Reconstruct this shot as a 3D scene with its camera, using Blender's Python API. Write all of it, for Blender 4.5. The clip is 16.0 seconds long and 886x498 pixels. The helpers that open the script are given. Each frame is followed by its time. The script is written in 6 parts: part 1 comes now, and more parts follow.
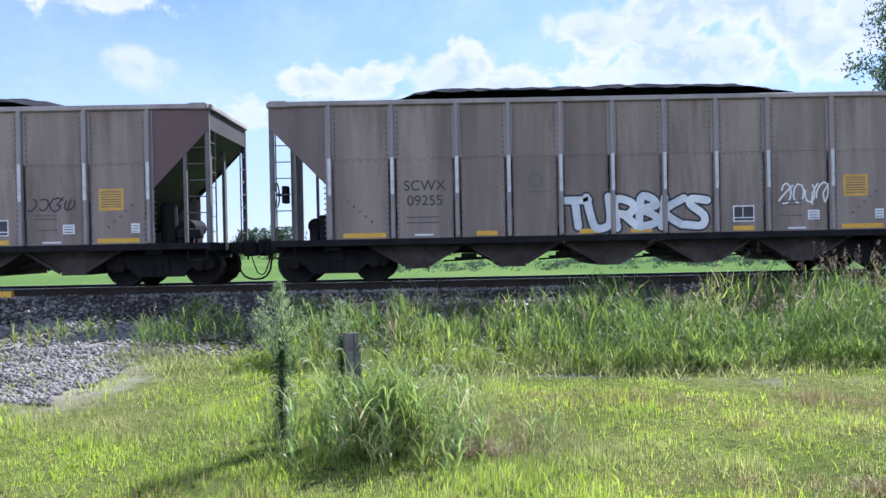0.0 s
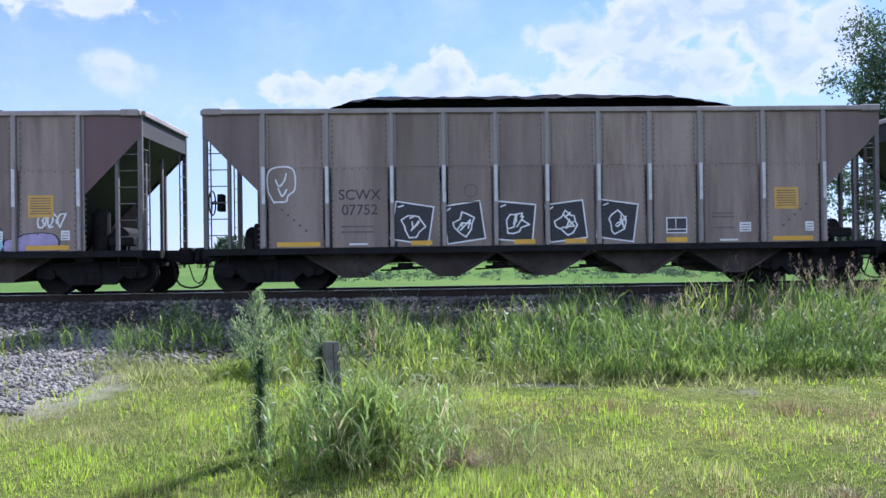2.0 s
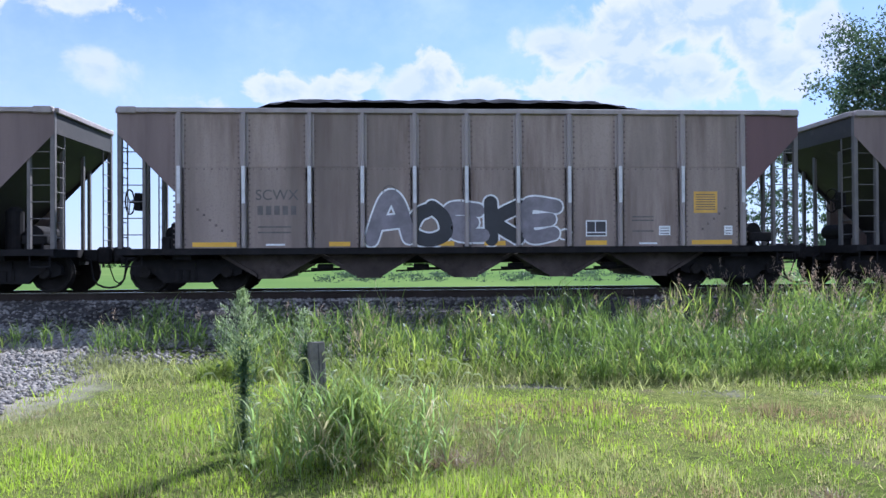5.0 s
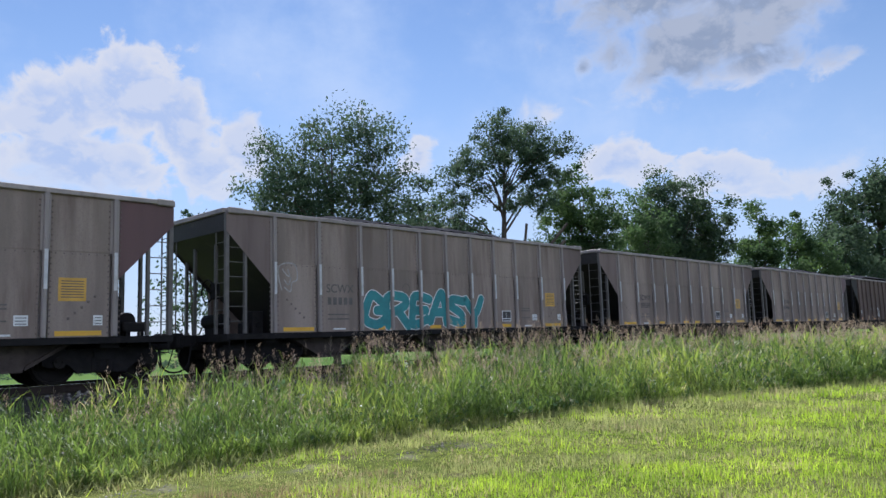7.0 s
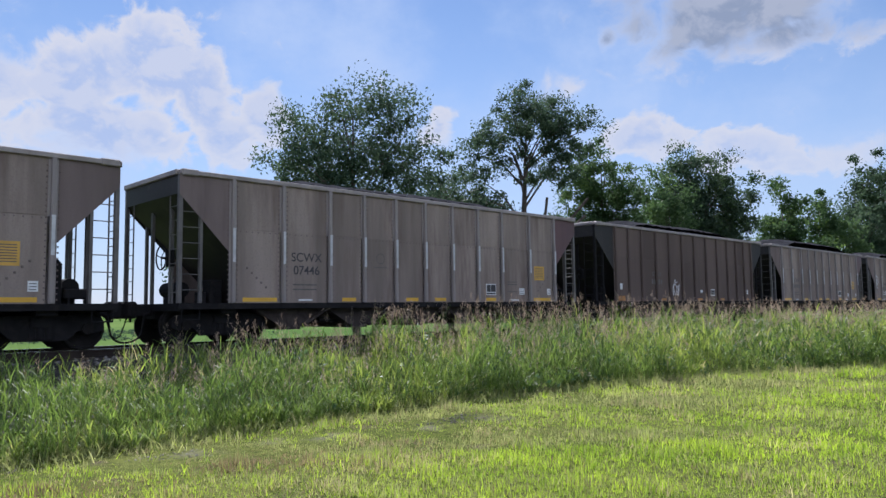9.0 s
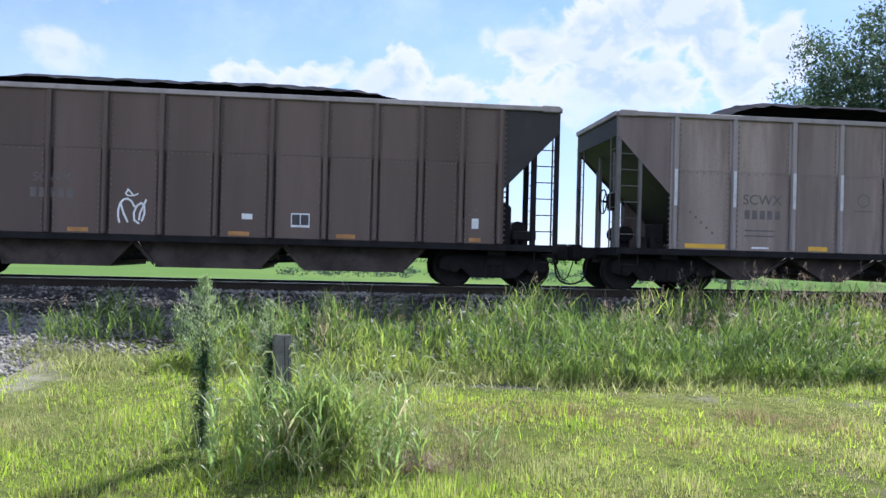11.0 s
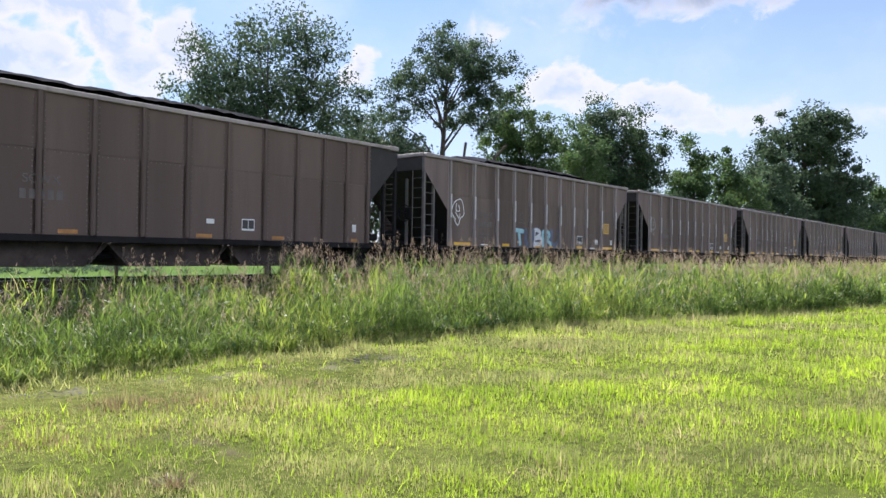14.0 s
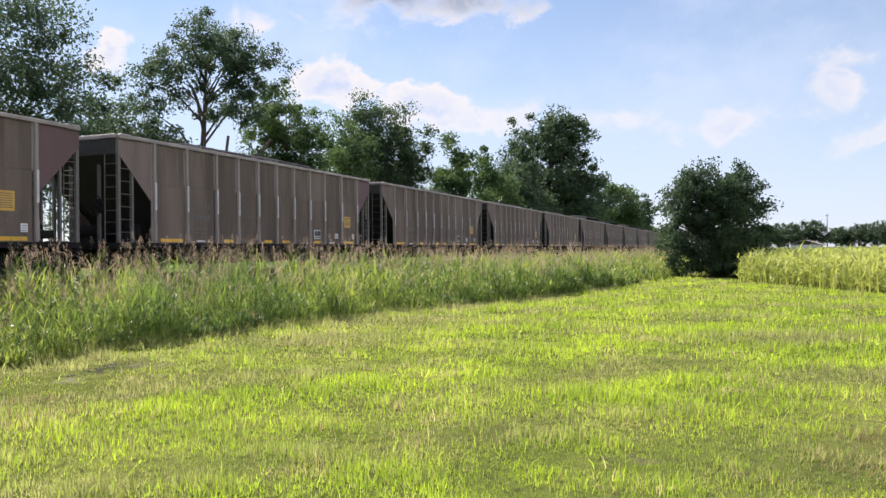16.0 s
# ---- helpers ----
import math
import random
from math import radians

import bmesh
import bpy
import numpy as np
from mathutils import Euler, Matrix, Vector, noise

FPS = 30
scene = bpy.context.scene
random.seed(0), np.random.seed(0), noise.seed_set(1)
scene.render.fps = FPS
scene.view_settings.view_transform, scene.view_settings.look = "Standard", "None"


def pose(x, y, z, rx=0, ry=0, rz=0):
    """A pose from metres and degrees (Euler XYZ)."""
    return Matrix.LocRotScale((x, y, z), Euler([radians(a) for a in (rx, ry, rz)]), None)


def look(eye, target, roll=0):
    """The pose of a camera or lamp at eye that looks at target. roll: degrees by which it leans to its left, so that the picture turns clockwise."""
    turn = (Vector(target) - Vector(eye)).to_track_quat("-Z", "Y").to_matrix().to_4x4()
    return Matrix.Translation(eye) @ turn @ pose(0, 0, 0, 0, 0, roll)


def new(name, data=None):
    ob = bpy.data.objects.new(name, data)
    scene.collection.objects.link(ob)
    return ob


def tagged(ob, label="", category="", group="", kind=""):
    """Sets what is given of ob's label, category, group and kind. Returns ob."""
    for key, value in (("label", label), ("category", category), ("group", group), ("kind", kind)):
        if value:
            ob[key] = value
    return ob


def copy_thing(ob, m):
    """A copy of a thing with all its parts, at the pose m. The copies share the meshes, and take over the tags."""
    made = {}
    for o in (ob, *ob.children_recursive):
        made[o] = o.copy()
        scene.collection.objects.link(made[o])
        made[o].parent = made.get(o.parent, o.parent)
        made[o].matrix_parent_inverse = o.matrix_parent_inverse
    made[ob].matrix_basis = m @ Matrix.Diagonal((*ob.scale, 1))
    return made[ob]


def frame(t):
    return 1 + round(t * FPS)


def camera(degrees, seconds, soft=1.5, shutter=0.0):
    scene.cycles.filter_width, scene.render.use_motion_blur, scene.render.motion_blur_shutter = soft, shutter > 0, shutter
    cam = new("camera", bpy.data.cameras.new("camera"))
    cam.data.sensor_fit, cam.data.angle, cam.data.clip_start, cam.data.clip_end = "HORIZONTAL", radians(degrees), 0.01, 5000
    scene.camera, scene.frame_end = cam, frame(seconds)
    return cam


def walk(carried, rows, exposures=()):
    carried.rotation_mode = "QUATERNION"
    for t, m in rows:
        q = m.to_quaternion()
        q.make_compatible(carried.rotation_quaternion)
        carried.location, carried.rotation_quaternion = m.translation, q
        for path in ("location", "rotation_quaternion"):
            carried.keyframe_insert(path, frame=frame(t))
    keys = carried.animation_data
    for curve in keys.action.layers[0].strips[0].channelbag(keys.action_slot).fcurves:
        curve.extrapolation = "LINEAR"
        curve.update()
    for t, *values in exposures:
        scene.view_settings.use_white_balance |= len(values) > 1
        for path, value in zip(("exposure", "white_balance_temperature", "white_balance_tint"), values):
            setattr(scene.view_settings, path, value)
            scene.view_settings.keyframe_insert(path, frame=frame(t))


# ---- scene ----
# the camera: it stays about one spot and swings to the right twice
cam = camera(62.0, 16.0)
PATH = [
    (0, look((0.444, -0.154, 1.767), (0.460, 1.846, 1.756), -1.16)),
    (0.5, look((0.452, -0.183, 1.775), (0.490, 1.816, 1.775), -1.21)),
    (1, look((0.450, -0.172, 1.770), (0.504, 1.828, 1.778), -1.11)),
    (1.5, look((0.448, -0.173, 1.772), (0.511, 1.826, 1.784), -0.94)),
    (2, look((0.443, -0.152, 1.770), (0.512, 1.846, 1.782), -0.79)),
    (2.5, look((0.442, -0.153, 1.764), (0.514, 1.845, 1.777), -0.65)),
    (3, look((0.440, -0.160, 1.769), (0.515, 1.839, 1.781), -0.53)),
    (5.5, look((0.424, -0.101, 1.760), (0.566, 1.893, 1.779), -0.20)),
    (5.7, look((0.420, -0.092, 1.764), (0.603, 1.899, 1.790), -0.19)),
    (6, look((0.404, -0.065, 1.746), (0.806, 1.893, 1.824), -0.59)),
    (6.2, look((0.429, 0.057, 1.736), (1.196, 1.897, 1.898), -1.28)),
    (6.4, look((0.432, 0.114, 1.728), (1.568, 1.743, 1.961), -1.59)),
    (6.5, look((0.445, 0.103, 1.727), (1.704, 1.637, 1.975), -1.38)),
    (7, look((0.412, 0.063, 1.723), (1.833, 1.450, 1.957), -1.79)),
    (7.5, look((0.367, 0.050, 1.730), (1.812, 1.418, 1.928), -1.24)),
    (8, look((0.353, 0.038, 1.742), (1.797, 1.409, 1.919), -0.97)),
    (8.5, look((0.349, 0.058, 1.739), (1.784, 1.442, 1.906), -0.82)),
    (9, look((0.335, 0.074, 1.746), (1.725, 1.503, 1.906), -0.71)),
    (9.2, look((0.328, 0.096, 1.775), (1.642, 1.596, 1.928), -0.84)),
    (9.5, look((0.374, 0.081, 1.748), (1.414, 1.784, 1.881), -0.13)),
    (9.8, look((0.406, 0.134, 1.709), (1.125, 1.998, 1.806), 0.38)),
    (10, look((0.373, 0.177, 1.710), (0.959, 2.088, 1.784), 1.45)),
    (10.2, look((0.339, 0.211, 1.715), (0.836, 2.147, 1.775), 1.67)),
    (12.3, look((0.338, 0.209, 1.707), (0.324, 2.209, 1.670), 1.23)),
    (12.5, look((0.322, 0.203, 1.699), (0.341, 2.203, 1.665), 1.39)),
    (13, look((0.322, 0.203, 1.704), (0.680, 2.171, 1.701), 2.17)),
    (13.2, look((0.269, 0.208, 1.740), (0.859, 2.119, 1.753), 2.87)),
    (13.4, look((0.279, 0.204, 1.756), (1.137, 2.010, 1.782), 2.69)),
    (13.5, look((0.325, 0.186, 1.749), (1.324, 1.918, 1.775), 2.65)),
    (13.6, look((0.387, 0.166, 1.742), (1.513, 1.819, 1.769), 2.23)),
    (13.8, look((0.511, 0.159, 1.713), (1.874, 1.622, 1.737), 1.37)),
    (14, look((0.611, 0.151, 1.682), (2.156, 1.421, 1.692), 0.91)),
    (14.2, look((0.666, 0.154, 1.674), (2.334, 1.257, 1.669), 0.35)),
    (14.5, look((0.721, 0.097, 1.651), (2.488, 1.034, 1.621), -0.51)),
    (15, look((0.725, 0.068, 1.630), (2.552, 0.880, 1.575), -1.13)),
    (15.5, look((0.749, 0.058, 1.652), (2.599, 0.817, 1.619), -0.90)),
    (16, look((0.743, 0.048, 1.658), (2.600, 0.791, 1.660), -0.47)),
]
walk(cam, PATH, [
    (0, 1.4, 5350, 19), (1, 1.32, 5300, 19), (3, 1.27, 5250, 19), (5.5, 1.30, 5230, 19), (6.1, 1.28, 5270, 18), (6.6, 0.98, 5650, 15), (9, 0.9, 5700, 17), (9.6, 0.92, 5650, 15), (10, 1.08, 5600, 15),
    (12.5, 1.45, 5460, 22), (13.5, 1.42, 5700, 19), (14.5, 1.32, 6450, 17), (16, 1.32, 6600, 17),
])

# ---- light ----
SUN_EL, SUN_AZ = radians(44.0), radians(33)      # azimuth from +y towards +x
sun = new("sun", bpy.data.lights.new("sun", "SUN"))
sun.data.energy, sun.data.angle, sun.data.color = 4.2, radians(1.2), (1.0, 0.94, 0.83)
SUN_DIR = Vector((math.sin(SUN_AZ) * math.cos(SUN_EL), math.cos(SUN_AZ) * math.cos(SUN_EL), math.sin(SUN_EL)))
sun.matrix_world = look(SUN_DIR * 100, (0, 0, 0))


class Nodes:
    """Short hand for a node tree."""

    def __init__(self, tree):
        self.tree = tree
        tree.nodes.clear()

    def add(self, kind, **values):
        node = self.tree.nodes.new("ShaderNode" + kind)
        for key, value in values.items():
            self.put(node.inputs[key[3:]], value)
        return node

    def put(self, socket, value):
        if isinstance(value, bpy.types.NodeSocket):
            self.tree.links.new(value, socket)
        else:
            socket.default_value = value

    def math(self, operation, a, b=0.0, c=0.0, clamp=False):
        node = self.tree.nodes.new("ShaderNodeMath")
        node.operation, node.use_clamp = operation, clamp
        for n, v in enumerate((a, b, c)):
            self.put(node.inputs[n], v)
        return node.outputs[0]

    def mix(self, factor, a, b):
        node = self.tree.nodes.new("ShaderNodeMix")
        node.data_type = "RGBA"
        self.put(node.inputs[0], factor)
        self.put(node.inputs[6], a if isinstance(a, bpy.types.NodeSocket) else (*a, 1))
        self.put(node.inputs[7], b if isinstance(b, bpy.types.NodeSocket) else (*b, 1))
        return node.outputs[2]

    def noise(self, vector, scale, detail=4.0, rough=0.55, distortion=0.0):
        node = self.tree.nodes.new("ShaderNodeTexNoise")
        self.put(node.inputs["Vector"], vector)
        node.inputs["Scale"].default_value = scale
        node.inputs["Detail"].default_value = detail
        node.inputs["Roughness"].default_value = rough
        node.inputs["Distortion"].default_value = distortion
        return node.outputs["Fac"]

    def smooth(self, value, lo, hi, to_lo=0.0, to_hi=1.0):
        node = self.tree.nodes.new("ShaderNodeMapRange")
        node.interpolation_type = "SMOOTHSTEP"
        for n, v in enumerate((value, lo, hi, to_lo, to_hi)):
            self.put(node.inputs[n], v)
        return node.outputs[0]


# ---- sky with its cumulus clouds ----
# each cloud: azimuth to the right of +y, elevation, half width, half height (degrees), weight
CLOUDS = [
    (-22, 13.2, 2.6, 1.4, 0.8), (-24, 17.4, 4.0, 1.3, 0.75), (-9, 12.3, 3.2, 1.4, 0.9), (-5, 12.4, 3.0, 1.6, 0.95), (1.5, 13.0, 3.6, 2.1, 1.1), (5.5, 12.0, 3.2, 1.7, 0.9), (-14, 10.5, 5.0, 1.5, 0.6),
    (12.5, 15.5, 3.4, 2.0, 1.0), (17, 16.2, 4.0, 2.8, 1.1), (22.3, 17.6, 3.6, 3.4, 1.25), (26, 16.0, 3.0, 3.6, 1.1), (19, 12.8, 8.0, 2.6, 1.0), (28, 12.8, 3.6, 2.2, 0.95), (30.4, 15.0, 1.9, 2.4, 1.1),
    (44, 13.8, 1.6, 1.8, 0.85), (52, 16.6, 2.2, 1.8, 0.6), (60, 12.6, 3.4, 1.9, 0.95), (67, 11.0, 4.2, 2.0, 0.85), (72, 10.2, 4.0, 1.6, 0.75),
    (66, 20.6, 6.0, 2.6, 1.2), (64, 25.2, 7.5, 3.4, 1.2), (70, 22.5, 5.0, 2.6, 1.1), (69.5, 18.4, 4.0, 1.5, 0.9), (74.5, 17.6, 1.9, 1.1, 0.85), (57.2, 19.8, 0.8, 0.8, 0.85), (62, 18.6, 2.0, 2.4, 0.8),
    (96.4, 11.2, 1.7, 2.0, 1.0), (89, 8.6, 3.2, 1.6, 0.7), (99, 7.2, 3.0, 1.6, 0.75), (82, 9.4, 3.0, 1.5, 0.65), (8, 25.5, 5.5, 1.6, 0.5),
    # unseen clouds behind the viewer, added to fill the train's near side with light
    (150, 20, 24, 8, 1.05), (-150, 24, 30, 10, 1.05), (-100, 18, 20, 7, 1.0), (-60, 20, 12, 5, 0.9), (178, 42, 40, 12, 1.0), (-178, 30, 20, 9, 1.0), (120, 35, 18, 8, 0.95),
]
world = bpy.data.worlds.new("sky")
scene.world = world
world.use_nodes = True
w = Nodes(world.node_tree)
coord = w.add("TexCoord").outputs["Generated"]
split = w.add("SeparateXYZ", in_Vector=coord)
sx, sy, sz = split.outputs
az = w.math("MULTIPLY", w.math("ARCTAN2", sx, sy), 57.29578)
el = w.math("MULTIPLY", w.math("ARCSINE", sz), 57.29578)
flat = w.add("CombineXYZ", in_X=az, in_Y=w.math("MULTIPLY", el, 1.25), in_Z=0.0).outputs[0]
puff = w.noise(flat, 0.30, 10.0, 0.57, 0.35)
higher = w.add("VectorMath")
w.put(higher.inputs[0], flat)
higher.inputs[1].default_value = (-0.3, 1.5, 0.0)
puff_above = w.noise(higher.outputs[0], 0.30, 10.0, 0.57, 0.35)
body = None
for c_az, c_el, c_w, c_h, c_k in CLOUDS:
    dx = w.math("MULTIPLY", w.math("SUBTRACT", az, c_az), 1 / c_w)
    dy = w.math("MULTIPLY", w.math("SUBTRACT", el, c_el), 1 / c_h)
    r2 = w.math("ADD", w.math("MULTIPLY", dx, dx), w.math("MULTIPLY", dy, dy))
    g = w.math("MULTIPLY", w.math("EXPONENT", w.math("MULTIPLY", r2, -0.8)), c_k)
    body = g if body is None else w.math("MAXIMUM", body, g)
high = w.math("MULTIPLY", w.smooth(el, 16.0, 19.0), w.smooth(az, 48.0, 56.0))
# some stretches of the rims are crisp, others fray into haze
ragged = w.math("MAXIMUM", w.smooth(w.noise(flat, 0.11, 3.0, 0.5), 0.46, 0.66), high)
density = w.math("ADD", body, w.math("MULTIPLY", w.math("SUBTRACT", puff, 0.5), 1.95))
mask = w.math("MULTIPLY", w.smooth(density, w.mix(ragged, (0.36, 0.36, 0.36), (0.18, 0.18, 0.18)), w.mix(ragged, (0.62, 0.62, 0.62), (0.98, 0.98, 0.98))), w.smooth(el, 3.0, 15.0, 0.40, 0.95))
haze = w.smooth(el, 26.0, 1.0)
thin = w.smooth(w.noise(flat, 0.06, 6.0, 0.62), 0.38, 0.75, 0.0, 0.65)
# billows: lit along their upper rims, grey-blue in their thick parts
lit = w.smooth(w.math("SUBTRACT", puff, puff_above), -0.09, 0.11)
thick = w.mix(high, w.smooth(density, 0.56, 1.0), w.smooth(density, 0.28, 0.88))
grey = w.mix(high, (0.25, 0.295, 0.38), (0.16, 0.185, 0.225))
shade = w.math("MULTIPLY", thick, w.math("SUBTRACT", 1.0, w.math("MULTIPLY", lit, w.smooth(high, 0.0, 1.0, 0.62, 0.32))))
cloud_colour = w.mix(shade, (0.385, 0.38, 0.375), grey)
# unseen clouds opposite the sun are brightened to add fill light
facing = w.math("ADD", w.math("MULTIPLY", sx, -SUN_DIR.x), w.math("MULTIPLY", sy, -SUN_DIR.y))
fill_gain = w.add("VectorMath")
fill_gain.operation = "SCALE"
w.put(fill_gain.inputs[0], cloud_colour)
w.put(fill_gain.inputs["Scale"], w.smooth(facing, 0.05, 0.7, 1.0, 3.3))
cloud_colour = fill_gain.outputs[0]
sky = w.add("TexSky")
sky.sky_type, sky.sun_disc, sky.sun_elevation, sky.sun_rotation = "NISHITA", False, SUN_EL, SUN_AZ
sky.air_density, sky.dust_density, sky.ozone_density = 1.0, 0.05, 1.4
sky_scaled = w.add("VectorMath")
sky_scaled.operation = "SCALE"
w.put(sky_scaled.inputs[0], sky.outputs[0])
sky_scaled.inputs["Scale"].default_value = 0.056
clear = w.mix(thin, sky_scaled.outputs[0], (0.32, 0.37, 0.44))
clear = w.mix(w.math("MULTIPLY", haze, 0.66), clear, (0.265, 0.32, 0.405))
total = w.mix(mask, clear, cloud_colour)
ground_side = w.mix(w.smooth(el, -1.0, 0.0), (0.12, 0.16, 0.07), total)
w.tree.links.new(w.add("Background", in_Color=ground_side, in_Strength=1.0).outputs[0], w.add("OutputWorld").inputs[0])


# ---- materials ----
def material(name):
    m = bpy.data.materials.new(name)
    m.use_nodes = True
    return m, Nodes(m.node_tree)


def finish(n, shader):
    n.tree.links.new(shader, n.add("OutputMaterial").inputs[0])


def surface(name, colour, rough=0.6, metal=0.0, vary=0.25, scale=3.0, fine=40.0, bump=0.15, distance=0.01, second=None, wear=(0.5, 0.7), per_object=0.0, streak=False):
    """A worn solid surface: base colour with large stains, fine grain and relief."""
    m, n = material(name)
    p = n.add("TexCoord").outputs["Object"]
    if streak:
        mapping = n.add("Mapping", in_Vector=p, in_Scale=(1.0, 1.0, 0.12))
        q = mapping.outputs[0]
    else:
        q = p
    big, small = n.noise(q, scale, 5.0, 0.6), n.noise(p, fine, 3.0, 0.6)
    dark = tuple(c * (1 - vary) for c in colour)
    light = tuple(min(1, c * (1 + vary * 0.7)) for c in colour)
    c = n.mix(n.smooth(big, 0.3, 0.7), dark, light)
    if second:
        c = n.mix(n.smooth(n.noise(q, scale * 2.3, 6.0, 0.65), *wear), c, second)
    c = n.mix(n.math("MULTIPLY", n.smooth(small, 0.45, 0.75), 0.35), c, dark)
    if per_object:
        r = n.add("ObjectInfo").outputs["Random"]
        hsv = n.add("HueSaturation", in_Color=c)
        n.put(hsv.inputs["Value"], n.math("ADD", 1 - per_object, n.math("MULTIPLY", r, 2 * per_object)))
        c = hsv.outputs[0]
    b = n.add("BsdfPrincipled", in_Roughness=rough, in_Metallic=metal)
    b.inputs["Specular IOR Level"].default_value = 0.5 if rough < 0.8 else 0.12 if rough < 1.0 else 0.0
    n.put(b.inputs["Base Color"], c)
    n.put(b.inputs["Roughness"], n.math("ADD", rough - 0.1, n.math("MULTIPLY", big, 0.2)))
    if bump:
        bp = n.add("Bump", in_Strength=bump, in_Distance=distance, in_Height=small)
        n.put(b.inputs["Normal"], bp.outputs[0])
    finish(n, b.outputs[0])
    return m


def leafy(name, low, high, dry=None, dry_part=0.1, through_part=0.5, patch=0.5, rough=0.5, gloss=0.35):
    """Leaves and blades: two greens by piece and by patch, some dry, with light shining through."""
    m, n = material(name)
    g = n.add("NewGeometry")
    island = g.outputs["Random Per Island"]
    area = n.noise(g.outputs["Position"], patch, 3.0, 0.6)
    mixf = n.math("ADD", n.math("MULTIPLY", island, 0.48), n.math("MULTIPLY", n.smooth(area, 0.36, 0.64), 0.52))
    c = n.mix(mixf, low, high)
    if dry:
        picked = n.math("GREATER_THAN", n.math("ADD", n.math("MULTIPLY", n.math("FRACT", n.math("MULTIPLY", island, 37.7)), 0.7), n.math("MULTIPLY", n.smooth(n.noise(g.outputs["Position"], 0.9, 4.0, 0.65), 0.42, 0.75), 0.6)), 1.0 - dry_part)
        c = n.mix(n.math("MULTIPLY", picked, 0.85), c, dry)
    b = n.add("BsdfPrincipled", in_Roughness=rough)
    b.inputs["Specular IOR Level"].default_value = gloss
    n.put(b.inputs["Base Color"], c)
    t = n.add("BsdfTranslucent")
    bright = n.add("HueSaturation", in_Color=c, in_Saturation=1.1, in_Value=1.5)
    n.put(t.inputs["Color"], bright.outputs[0])
    mix = n.add("MixShader", in_Fac=through_part)
    n.tree.links.new(b.outputs[0], mix.inputs[1])
    n.tree.links.new(t.outputs[0], mix.inputs[2])
    finish(n, mix.outputs[0])
    return m


